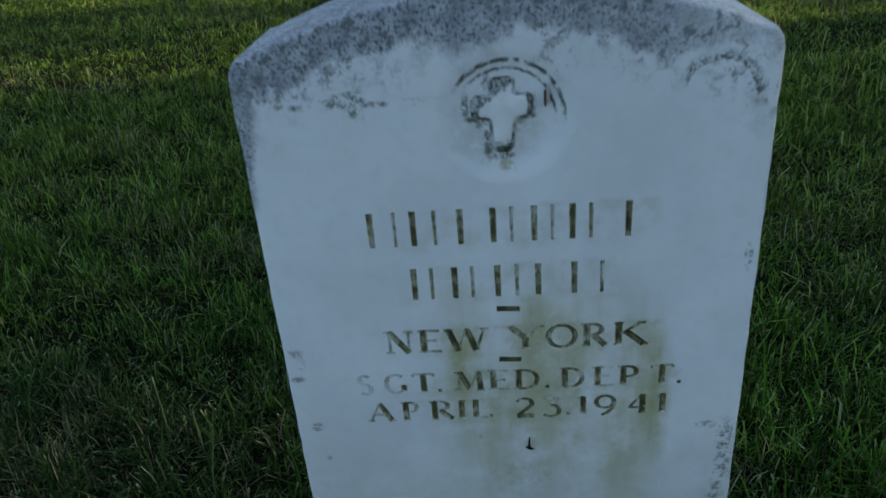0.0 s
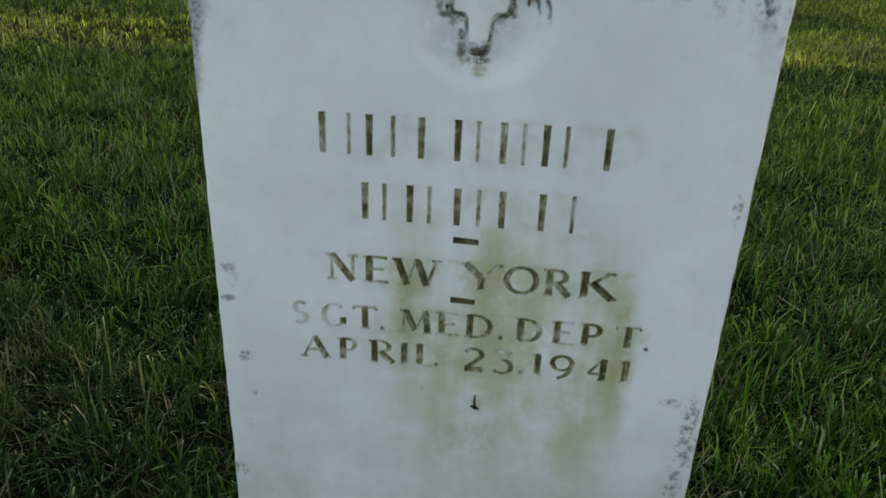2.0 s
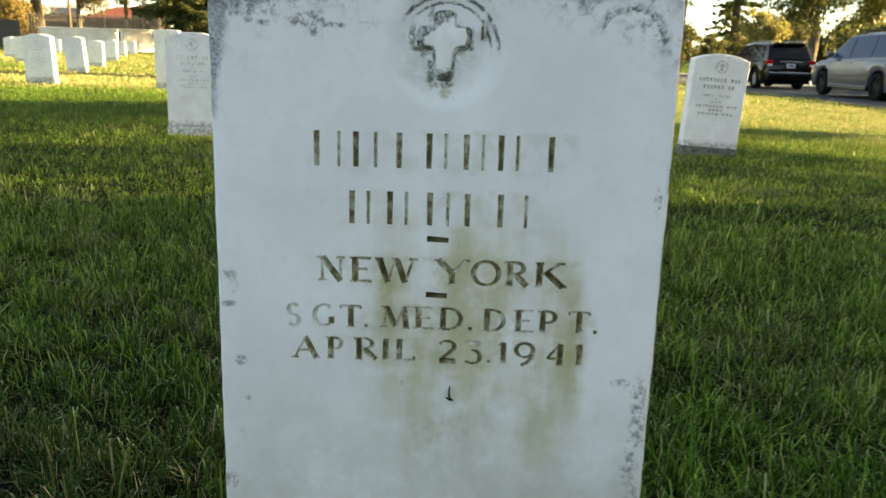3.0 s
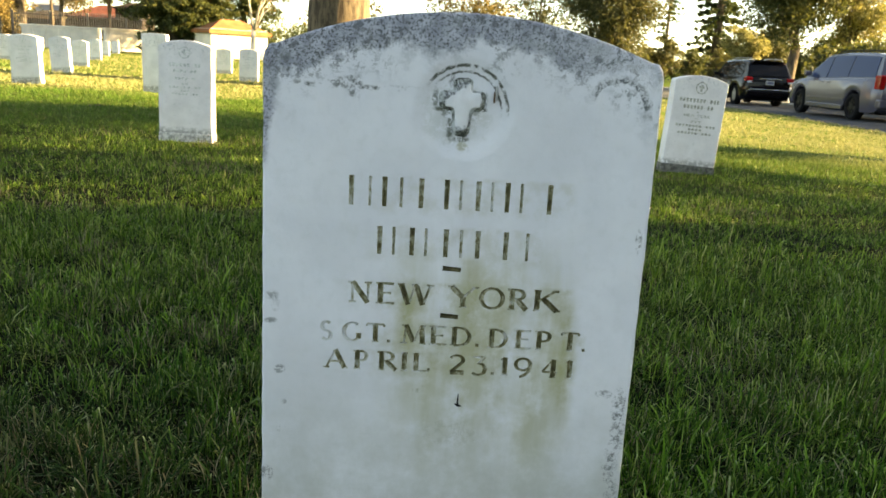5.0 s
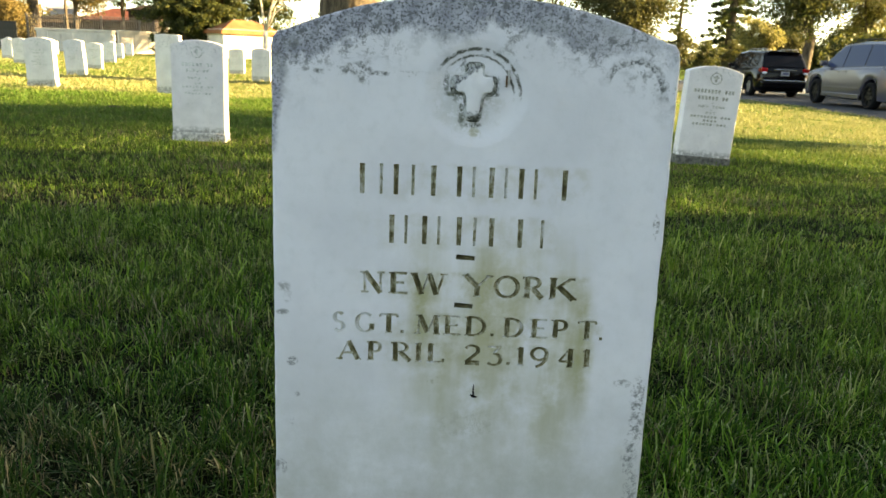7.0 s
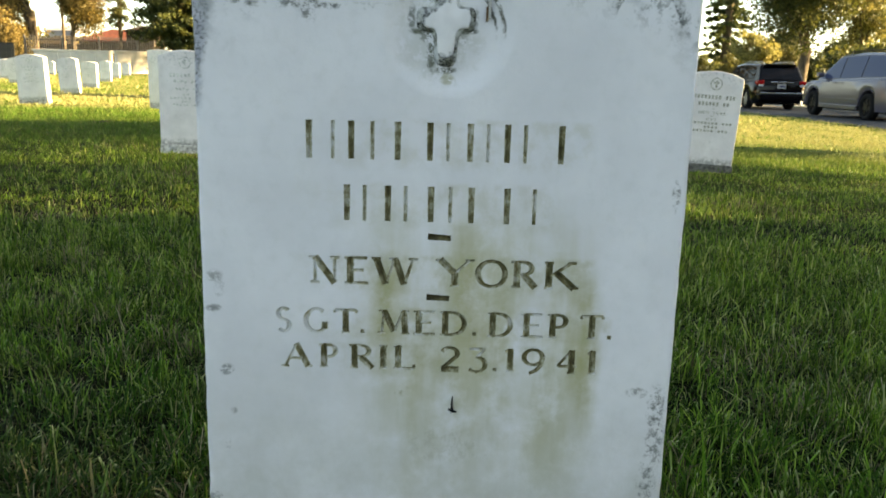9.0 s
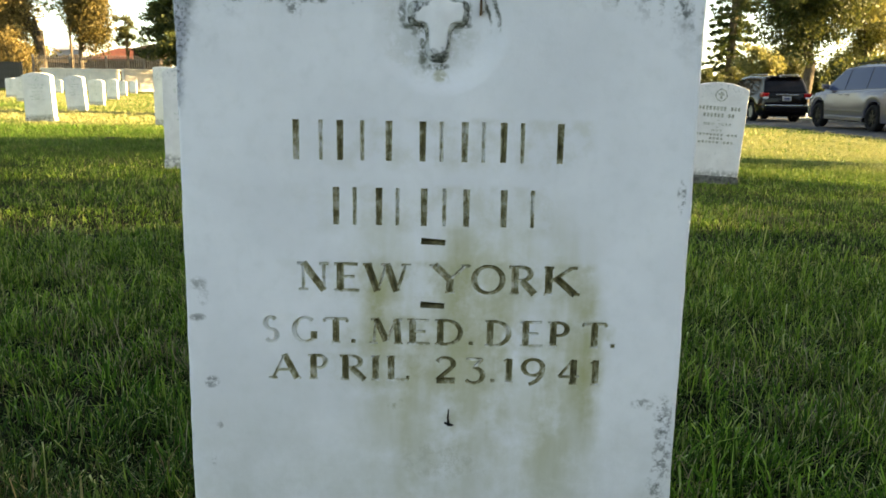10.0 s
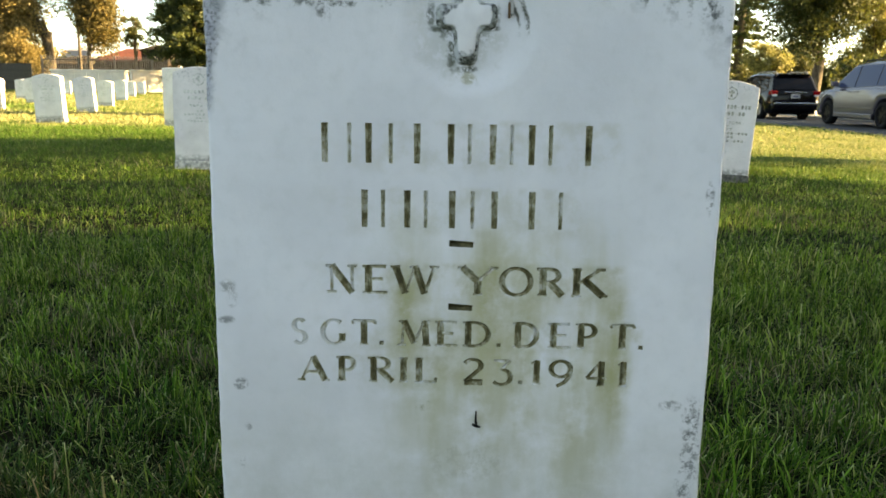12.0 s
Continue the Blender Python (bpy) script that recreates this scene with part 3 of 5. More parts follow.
    me.from_pydata(np.stack([gx, gy, gz], -1).reshape(-1, 3).tolist(), [], faces.tolist())
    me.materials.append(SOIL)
    me.polygons.foreach_set("use_smooth", [True] * len(me.polygons))
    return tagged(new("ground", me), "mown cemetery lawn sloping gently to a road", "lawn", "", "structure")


build_ground()


def strip(name, off0, off1, z0, z1, mat, label, category):
    bm = bmesh.new()
    ys = list(range(-60, 161, 4))
    rows = []
    for y in ys:
        e, rz = float(road_edge(y)), float(road_z(y))
        rows.append([bm.verts.new(p) for p in ((e + off0, y, rz + z0), (e + off0, y, rz + z1), (e + off1, y, rz + z1), (e + off1, y, rz + z0))])
    for a, b in zip(rows, rows[1:]):
        for k in range(4):
            bm.faces.new((a[k], b[k], b[(k + 1) % 4], a[(k + 1) % 4]))
    bm.faces.new(rows[0])
    bm.faces.new(rows[-1][::-1])
    bmesh.ops.recalc_face_normals(bm, faces=bm.faces)
    ob = new(name, mesh_of(bm, name, mat))
    return tagged(ob, label, category, "", "structure")


strip("road", 0.0, ROAD_W, -0.3, 0.0, ASPHALT, "narrow dark asphalt cemetery road beside the lawn", "road")
strip("kerb", ROAD_W - 0.45, ROAD_W, -0.25, 0.07, KERB, "pale concrete kerb and gutter along the road", "kerb")


# ---- the headstone ----
def stone_outline(w, top, low, sag, corner=0.012, seg=28, worn=False):
    """Front of an upright stone with an arched head and rounded shoulders, in x and z."""
    h = w / 2
    r = (h * h + sag * sag) / (2 * sag)
    cz = top - r
    out = [(-h, low), (h, low)]
    wear = lambda z, side: 0.0007 * noise.noise((side * 3.1, 0.7, z * 60)) + 0.0004 * noise.noise((side * 5.3, 1.9, z * 190))  # noqa: E731
    rise = [0.02 + (top - sag - 0.03 - 0.02) * k / 44 for k in range(45)] if worn else []
    out += [(h + wear(z, 1), z) for z in rise]
    a1 = math.asin((h - corner) / r)
    shoulder = cz + r * math.cos(a1)
    out += [(h, shoulder - corner * 1.1), (h - 0.0015, shoulder - corner * 0.55), (h - corner * 0.42, shoulder - corner * 0.12)]
    for k in range(seg + 1):
        a = a1 - 2 * a1 * k / seg
        out.append((r * math.sin(a), cz + r * math.cos(a)))
    out += [(-h + corner * 0.42, shoulder - corner * 0.12), (-h + 0.0015, shoulder - corner * 0.55), (-h, shoulder - corner * 1.1)]
    out += [(-h + wear(z, -1), z) for z in rise[::-1]]
    return out


def stone_body(w, top, low, sag, thick, bevel, worn=False):
    bm = bmesh.new()
    fa, fb = prism(bm, stone_outline(w, top, low, sag, worn=worn), 0.0, thick)
    bmesh.ops.recalc_face_normals(bm, faces=bm.faces)
    es = [e for f in (fa, fb) for e in f.edges]
    bmesh.ops.bevel(bm, geom=es, offset=bevel, segments=3, affect="EDGES", profile=0.6)
    return bm


def glyph(ch):
    """One letter as a flat filled mesh in x and z, fitted to a unit box."""
    cu = bpy.data.curves.new("letter", "FONT")
    cu.body, cu.fill_mode, cu.extrude, cu.resolution_u = ch, "FRONT", 0.0, 4
    cu.offset = {"M": 0.0, "W": 0.006, "D": 0.012}.get(ch, 0.024)
    ob = new("letter", cu)
    dg = bpy.context.evaluated_depsgraph_get()
    me = bpy.data.meshes.new_from_object(ob.evaluated_get(dg))
    co = np.array([v.co[:2] for v in me.vertices])
    faces = [tuple(p.vertices) for p in me.polygons]
    bpy.data.objects.remove(ob)
    bpy.data.curves.remove(cu)
    bpy.data.meshes.remove(me)
    lo, hi = co.min(0), co.max(0)
    return (co - lo) / np.maximum(hi - lo, 1e-6), faces


GLYPHS = {}


def arc(cx, cz, rx, rz, a0, a1, n=12):
    return [(cx + rx * math.cos(radians(a0 + (a1 - a0) * k / n)), cz + rz * math.sin(radians(a0 + (a1 - a0) * k / n))) for k in range(n + 1)]


# Strokes of the carved capitals in a unit box: T thick, t thin, R a bowl that swells at its sides.
STROKES = {
    "N": (("t", [(0.1, 0), (0.1, 1)]), ("T", [(0.1, 1), (0.9, 0)]), ("t", [(0.9, 0), (0.9, 1)])),
    "E": (("T", [(0.2, 0), (0.2, 1)]), ("t", [(0.2, 0.98), (0.92, 0.98)]), ("t", [(0.2, 0.52), (0.78, 0.52)]), ("t", [(0.2, 0.02), (0.98, 0.02)])),
    "W": (("T", [(0.04, 1), (0.28, 0)]), ("t", [(0.28, 0), (0.5, 1)]), ("T", [(0.5, 1), (0.74, 0)]), ("t", [(0.74, 0), (0.96, 1)])),
    "Y": (("T", [(0.06, 1), (0.5, 0.48)]), ("t", [(0.94, 1), (0.5, 0.48)]), ("T", [(0.5, 0.5), (0.5, 0)])),
    "O": (("R", arc(0.5, 0.5, 0.46, 0.49, 90, 450, 28)),),
    "R": (("T", [(0.2, 0), (0.2, 1)]), ("R", [(0.2, 0.98), (0.45, 0.98)] + arc(0.45, 0.74, 0.34, 0.24, 90, -90) + [(0.2, 0.5)]), ("T", [(0.45, 0.5), (0.96, 0)])),
    "K": (("T", [(0.18, 0), (0.18, 1)]), ("t", [(0.2, 0.44), (0.86, 1)]), ("T", [(0.4, 0.6), (0.95, 0)])),
    "S": (("R", arc(0.5, 0.745, 0.36, 0.245, 35, 270, 14)[:-1] + arc(0.5, 0.25, 0.4, 0.25, 90, -145, 14)),),
    "G": (("R", arc(0.52, 0.5, 0.46, 0.49, 50, 320, 22)), ("T", [(0.88, 0.12), (0.88, 0.44)])),
    "T": (("T", [(0.5, 0), (0.5, 1)]), ("t", [(0.02, 0.97), (0.98, 0.97)]), ("t", [(0.03, 0.97), (0.03, 0.84)]), ("t", [(0.97, 0.97), (0.97, 0.84)])),
    "M": (("t", [(0.08, 0), (0.16, 1)]), ("T", [(0.16, 1), (0.5, 0.1)]), ("t", [(0.5, 0.1), (0.84, 1)]), ("T", [(0.84, 1), (0.9, 0)])),
    "D": (("T", [(0.18, 0), (0.18, 1)]), ("R", [(0.18, 0.98), (0.4, 0.98)] + arc(0.4, 0.5, 0.54, 0.48, 90, -90, 18) + [(0.18, 0.02)])),
    "P": (("T", [(0.22, 0), (0.22, 1)]), ("R", [(0.22, 0.98), (0.5, 0.98)] + arc(0.5, 0.72, 0.38, 0.26, 90, -90) + [(0.22, 0.46)])),
    "A": (("t", [(0.06, 0), (0.5, 1)]), ("T", [(0.48, 1), (0.92, 0)]), ("t", [(0.24, 0.36), (0.74, 0.36)])),
    "I": (("T", [(0.5, 0), (0.5, 1)]),),
    "L": (("T", [(0.22, 0), (0.22, 1)]), ("t", [(0.22, 0.02), (0.96, 0.02)]), ("t", [(0.96, 0.02), (0.98, 0.2)])),
    "1": (("T", [(0.55, 0), (0.55, 1)]), ("t", [(0.55, 0.98), (0.1, 0.86)])),
    "2": (("R", arc(0.48, 0.72, 0.4, 0.27, 160, -20, 12) + [(0.1, 0.06)]), ("T", [(0.08, 0.04), (0.96, 0.04)])),
    "3": (("t", [(0.1, 0.95), (0.85, 0.95)]), ("t", [(0.85, 0.95), (0.45, 0.6)]), ("R", arc(0.44, 0.28, 0.44, 0.32, 95, -140, 14))),
    "9": (("R", arc(0.46, 0.66, 0.42, 0.33, 0, 360, 18)), ("R", [(0.88, 0.66), (0.84, 0.36), (0.62, 0.1), (0.3, -0.06)])),
    "4": (("t", [(0.7, 1), (0.04, 0.3)]), ("t", [(0.04, 0.3), (0.98, 0.3)]), ("T", [(0.72, 0), (0.72, 1)])),
}
SERIFS = {"N": ((0.1, 0), (0.04, 1), (0.9, 1)), "E": ((0.14, 0), (0.14, 1)), "W": ((0.04, 1), (0.96, 1), (0.48, 1)), "Y": ((0.06, 1), (0.94, 1), (0.5, 0)),
          "R": ((0.18, 0), (0.14, 1)), "K": ((0.18, 0), (0.18, 1), (0.86, 1), (0.95, 0)), "T": ((0.5, 0),), "M": ((0.08, 0), (0.9, 0), (0.12, 1), (0.88, 1)),
          "D": ((0.14, 0), (0.14, 1)), "P": ((0.22, 0), (0.16, 1)), "A": ((0.06, 0), (0.92, 0)), "I": ((0.5, 0), (0.5, 1)), "L": ((0.2, 0), (0.22, 1)), "1": ((0.55, 0),), "4": ((0.72, 0),)}


def groove(bm, pts, widths, tone):
    """The solid of one V-shaped chisel cut along pts in x and z; tone: the material of its flanks."""
    rings = []
    for k, ((x, z), w) in enumerate(zip(pts, widths)):
        (xa, za), (xb, zb) = pts[max(k - 1, 0)], pts[min(k + 1, len(pts) - 1)]
        d = Vector((xb - xa, zb - za)).normalized()
        n = Vector((-d.y, d.x))
        deep = 0.0006 + 0.55 * w
        h = 0.5 * w * (1 + 0.0012 / deep)
        rings.append([bm.verts.new((x + n.x * h, -0.0012, z + n.y * h)), bm.verts.new((x, deep, z)), bm.verts.new((x - n.x * h, -0.0012, z - n.y * h))])
    fs = [bm.faces.new(rings[0]), bm.faces.new(rings[-1][::-1])]
    for a, b in zip(rings, rings[1:]):
        fs += [bm.faces.new((a[m], b[m], b[(m + 1) % 3], a[(m + 1) % 3])) for m in range(3)]
    for f in fs:
        f.material_index = tone


def cut_letter(bm, ch, x0, x1, z0, z1):
    """One capital, cut with thick and thin strokes and small serifs."""
    thick, thin = 0.265 * (z1 - z0), 0.125 * (z1 - z0)
    for kind, pts in STROKES[ch]:
        p = [(x0 + u * (x1 - x0), z0 + v * (z1 - z0)) for u, v in pts]
        if kind == "R":
            w = []
            for k in range(len(p)):
                (xa, za), (xb, zb) = p[max(k - 1, 0)], p[min(k + 1, len(p) - 1)]
                q = abs(zb - za) / max(1e-9, math.hypot(xb - xa, zb - za))
                w.append(thin + (0.85 * thick - thin) * q * q)
            groove(bm, p, w, 1 if x0 > -0.06 else 2)
        else:
            wide = thick if kind == "T" else thin
            groove(bm, p, [wide] * len(p), 1 if kind == "T" else 2)
    for u, v in SERIFS.get(ch, ()):
        cx, cz, r = x0 + u * (x1 - x0), (z1 - 0.0004 if v else z0 + 0.0004), 0.17 * (z1 - z0)
        groove(bm, [(cx - r, cz), (cx + r, cz)], [thin * 0.9] * 2, 2)


def with_boolean(body, cutter_bm):
    """The body with the cutter taken out of it; the cut faces keep the cutter's material."""
    me_c = mesh_of(cutter_bm, "cutter", STONE_MATS)
    cut = new("cutter", me_c)
    mod = body.modifiers.new("cut", "BOOLEAN")
    mod.operation, mod.solver, mod.object, mod.use_self = "DIFFERENCE", "EXACT", cut, True
    dg = bpy.context.evaluated_depsgraph_get()
    me = bpy.data.meshes.new_from_object(body.evaluated_get(dg))
    body.modifiers.clear()
    old = body.data
    body.data = me
    bpy.data.meshes.remove(old)
    bpy.data.objects.remove(cut)
    bpy.data.meshes.remove(me_c)


def soften(pts, times=2):
    """An outline with its corners cut round, as weather wears them."""
    for _ in range(times):
        pts = [(a[0] * (1 - q) + b[0] * q, a[1] * (1 - q) + b[1] * q) for a, b in zip(pts, pts[1:] + pts[:1]) for q in (0.2, 0.8)]
    return pts


def build_main_stone():
    stone = thing("headstone", "white marble headstone with grey lichen on its arched head, olive stains", "headstone")
    body_bm = stone_body(0.333, CROWN_Z, -0.25, 0.037, 0.102, 0.0035, True)
    bmesh.ops.translate(body_bm, verts=body_bm.verts, vec=(0.0014, 0, 0))
    body = new("body", mesh_of(body_bm, "body", STONE_MATS))
    body.parent = stone
    # sunken roundel
    bm = bmesh.new()
    n = 72
    rings = [[bm.verts.new((0.003 + r * math.cos(2 * math.pi * k / n), yy, 0.534 + r * math.sin(2 * math.pi * k / n))) for k in range(n)]
             for r, yy in [(0.0470, -0.0003)] + [(0.0450 - 0.0016 * k, 0.0030 * float(smooth01(k / 11, 0, 1)) - 0.00004) for k in range(12)]]
    bm.faces.new(rings[0])
    bm.faces.new(rings[-1][::-1])
    for a, b in zip(rings, rings[1:]):
        for k in range(n):
            bm.faces.new((a[k], b[k], b[(k + 1) % n], a[(k + 1) % n]))
    bmesh.ops.recalc_face_normals(bm, faces=bm.faces)
    with_boolean(body, bm)
    # lettering; the lines of the name are plain bars
    bm = bmesh.new()
    lines = [
        ("NEWYORK", ((640, 675), (687, 720), (728, 785), (818, 866), (873, 915), (923, 958), (967, 1014)), 643, -0.086, 0.0004905, 0.3625, 0.381),
        ("SGTMEDDEPT", ((589, 609), (629, 661), (671, 703), (735, 776), (785, 815), (822, 858), (890, 923), (938, 968), (975, 1003), (1021, 1053)), 597, -0.109, 0.000496, 0.3265, 0.3435),
        ("APRIL231941", ((596, 634), (648, 673), (690, 724), (732, 743), (752, 782), (818, 846), (857, 886), (909, 925), (936, 967), (984, 1013), (1026, 1041)), 597, -0.108, 0.000501, 0.3005, 0.3175),
    ]
    for text, spans, px, x0, step, z0, z1 in lines:
        for ch, (a, b) in zip(text, spans):
            cut_letter(bm, ch, x0 + (a - px) * step, x0 + (b - px) * step, z0, z1)
    for px, row in ((711, 1), (870, 1), (1062, 1), (896, 2)):
        _, _, p0, x0, step, z0, z1 = lines[row]
        cx = x0 + (px - p0) * step
        groove(bm, [(cx - 0.0014, z0 + 0.0013), (cx + 0.0014, z0 + 0.0013)], [0.0027] * 2, 1)
    for z in (0.3965, 0.3535):
        groove(bm, [(-0.0078, z + 0.0004), (0.0081, z - 0.0004)], [0.0044, 0.0038], 3)
    # plain bars in place of the name
    for xa, xb, z0, z1 in ((-0.095, -0.066, 0.449, 0.4745), (-0.066, -0.040, 0.449, 0.4745), (-0.033, -0.015, 0.449, 0.4745), (-0.012, 0.010, 0.449, 0.4745),
                           (0.015, 0.037, 0.449, 0.4745), (0.040, 0.062, 0.449, 0.4745), (0.077, 0.096, 0.449, 0.4745),
                           (-0.068, -0.046, 0.407, 0.4315), (-0.040, -0.018, 0.407, 0.4315), (-0.011, 0.013, 0.407, 0.4315), (0.018, 0.035, 0.407, 0.4315), (0.039, 0.073, 0.407, 0.4315)):
        c = xa + 0.2 * (xb - xa)
        groove(bm, [(c, z0), (c, z1)], [0.0038, 0.0044], 1)
        if xb - xa > 0.0195:
            c = xa + 0.75 * (xb - xa)
            groove(bm, [(c, z0), (c, z1)], [0.0024, 0.0028], 2)
    bmesh.ops.recalc_face_normals(bm, faces=bm.faces)
    with_boolean(body, bm)
    # raised cross in the roundel, on an added border that holds its shadow outline
    bm = bmesh.new()
    cx, cz = 0.0015, 0.5425
    arm = [(-0.0095, 0.0190), (0.0085, 0.0195), (0.0085, 0.0085), (0.0205, 0.0080), (0.0200, -0.0085), (0.0085, -0.0085), (0.0075, -0.0325), (-0.0085, -0.0315), (-0.0088, -0.0085), (-0.0210, -0.0085), (-0.0212, 0.0075), (-0.0085, 0.0080)]
    fa, fb = prism(bm, [(cx + 0.94 * x, cz - 0.0008 + 0.95 * z) for x, z in soften(arm)], 0.0008, 0.006)
    bmesh.ops.recalc_face_normals(bm, faces=bm.faces)
    bmesh.ops.bevel(bm, geom=list(fa.edges), offset=0.0020, segments=3, affect="EDGES", profile=0.5)
    part("cross_border", bm, CROSS_DARK, stone, "gritty dark border round the cross, grime and shade in its colour", True)
    bm = bmesh.new()
    flare = [(-0.0060, 0.0150), (0.0066, 0.0160), (0.0066, 0.0064), (0.0168, 0.0068), (0.0168, -0.0062), (0.0068, -0.0066), (0.0050, -0.0268), (-0.0060, -0.0268), (-0.0068, -0.0066), (-0.0166, -0.0062), (-0.0168, 0.0064), (-0.0062, 0.0064)]
    fa, fb = prism(bm, [(cx + 0.94 * x, cz - 0.0008 + 0.95 * z) for x, z in soften(flare)], -0.0010, 0.004)
    bmesh.ops.recalc_face_normals(bm, faces=bm.faces)
    bmesh.ops.bevel(bm, geom=list(fa.edges), offset=0.0012, segments=3, affect="EDGES", profile=0.5)
    part("cross", bm, CROSS, stone, "raised marble cross, stained dark at its ends", True)
    bm = bmesh.new()
    box(bm, 0.0285, 0.0302, -0.0012, 0.004, 0.5425, 0.5545, 0.0005, 1)
    part("chip", bm, PLATE, stone, "pale sliver stuck on the carved ring")
    bm = bmesh.new()
    box(bm, 0.0270, 0.0284, -0.0006, 0.004, 0.5405, 0.5500, 0.0004, 1)
    part("rust_mark", bm, RUST, stone, "rust-brown mark beside the sliver")
    bm = bmesh.new()
    tube(bm, [(0.0125, 0.004, 0.2705), (0.0125, -0.0012, 0.2706), (0.0120, -0.0016, 0.275), (0.0124, -0.0014, 0.281)], [0.0007, 0.0009, 0.0007, 0.0004], 6)
    tube(bm, [(0.0095, -0.0008, 0.2712), (0.0125, -0.0014, 0.2700), (0.0155, -0.0008, 0.2692)], [0.0006, 0.0012, 0.0006], 6)
    part("pin", bm, TRIM, stone, "small dark bent metal pin")
    stone.matrix_world = pose(0, 0, 0, -1.32, 0, 1.01)  # it leans back a little
    return stone


build_main_stone()


# ---- the other headstones ----
def word(bm, text, width, z0, z1):
    """A line of shallow letters, centred on x = 0."""
    wide = {"I": 0.35, "W": 1.25, " ": 0.6, "N": 1.0, "O": 1.05}
    adv = [wide.get(c, 0.85) for c in text]
    unit, x = width / (sum(adv) + 0.22 * (len(text) - 1)), -width / 2
    for ch, a in zip(text, adv):
        if ch != " ":
            if ch not in GLYPHS:
                GLYPHS[ch] = glyph(ch)
            co, faces = GLYPHS[ch]
            flat = bmesh.new()
            vs = [flat.verts.new((x + u * a * unit, -0.0012, z0 + v * (z1 - z0))) for u, v in co]
            for f in faces:
                try:
                    flat.faces.new([vs[i] for i in f])
                except ValueError:
                    pass
            ext = bmesh.ops.extrude_face_region(flat, geom=list(flat.faces))
            bmesh.ops.translate(flat, verts=[g for g in ext["geom"] if isinstance(g, bmesh.types.BMVert)], vec=(0, 0.003, 0))
            me = bpy.data.meshes.new("word")
            flat.to_mesh(me)
            flat.free()
            bm.from_mesh(me)
            bpy.data.meshes.remove(me)
        x += (a + 0.22) * unit


def old_stone(x, y, top, m_rot=0.0, lean=0.0, back=0.0, lettered=True, width=0.33, ink=None, words=None, foot=None, spread=1.0, arch=0.036, label="weathered white marble headstone with faint lettering on mown grass"):
    z0, ink = float(lie(x, y)), ink or INK
    ob = thing("headstone", label, "headstone", pose(x, y, z0, back, lean, m_rot), "cemetery headstones")
    top -= z0
    part("body", stone_body(width, top, -0.2, arch, 0.10, 0.006), OLD, ob)
    if lettered:
        bm = bmesh.new()
        n = 24
        cz = top - 0.075
        for r0, r1 in ((0.030, 0.036),):
            a = [[bm.verts.new((r * math.cos(2 * math.pi * k / n), yy, cz + r * math.sin(2 * math.pi * k / n))) for k in range(n)] for r, yy in ((r0, -0.0015), (r1, -0.0015), (r1, 0.003), (r0, 0.003))]
            for p, q in ((0, 1), (1, 2), (2, 3), (3, 0)):
                for k in range(n):
                    bm.faces.new((a[p][k], a[p][(k + 1) % n], a[q][(k + 1) % n], a[q][k]))
        box(bm, -0.006, 0.006, -0.0015, 0.003, cz - 0.022, cz + 0.020)
        box(bm, -0.017, 0.017, -0.0017, 0.0028, cz + 0.000, cz + 0.011)
        bmesh.ops.recalc_face_normals(bm, faces=bm.faces)
        part("emblem", bm, ink, ob, "round carved emblem with a cross")
        zz = top - 0.14
        for row, (wd, hh, gap) in enumerate(((0.20, 0.020, 0.036), (0.15, 0.020, 0.034), (0.012, 0.003, 0.015), (0.13, 0.014, 0.022), (0.012, 0.003, 0.013), (0.05, 0.012, 0.021), (0.20, 0.012, 0.020), (0.07, 0.012, 0.020), (0.17, 0.012, 0.02))):
            bm = bmesh.new()
            wd, hh, gap = wd * spread, hh * (0.5 + 0.5 * spread), gap * (0.55 + 0.45 * spread)
            if words and row in words:
                word(bm, words[row], wd, zz - hh, zz)
                part("inscription_line", bm, ink, ob, "carved words " + words[row])
                zz -= gap
                continue
            cols = max(1, int(wd / 0.021))
            for k in range(cols):
                if cols > 5 and k == cols * 2 // 3:
                    continue
                cx = -wd / 2 + (k + 0.5) * wd / cols
                hw = 0.31 * wd / cols if cols > 1 else wd / 2
                box(bm, cx - hw, cx + hw, -0.001, 0.002, zz - hh, zz)
            if cols > 1:
                box(bm, -wd / 2 + 0.004, wd / 2 - 0.004, -0.0008, 0.0018, zz - hh * 0.52, zz - hh * 0.46)
            part("inscription_line", bm, ink, ob, "shallow worn line of lettering")
            zz -= gap
    if foot:
        bm = bmesh.new()
        box(bm, -width / 2 - 0.004, width / 2 + 0.004, -0.006, 0.106, -0.1, 0.052, 0.005)
        part("foot", bm, foot, ob, "rough darker foot of the stone")
    return ob


INK = simple("worn_carving", (0.66, 0.65, 0.62), 0.9, 0, 0.4, 60.0, 0.1)
INK_DARK = simple("carved_shadow", (0.46, 0.435, 0.38), 0.9, 0, 0.5, 60.0, 0.1)
old_stone(-1.672, 4.28, 0.602, 1.5, 0.6, 0, foot=FOOT, label="white marble headstone with worn lettering, its side bright in the sun")
old_stone(-3.345, 4.40, 0.60, 2.0, 0.5, 0, label="white marble headstone, its sunlit side cream-coloured, on the lawn")
old_stone(1.49, 4.20, 0.560, 2.0, 3.2, -1.0, ink=INK_DARK, words={3: "NEW YORK", 5: "PVT"}, foot=FOOT_DARK, spread=1.27, label="leaning white marble headstone with carved lettering and a dirty foot")
old_stone(-5.235, 9.07, 0.60, 3, -1.5, 0, True, 0.35, None, foot=FOOT_RUBBLE, label="weathered white marble headstone with a crumbling eroded foot")
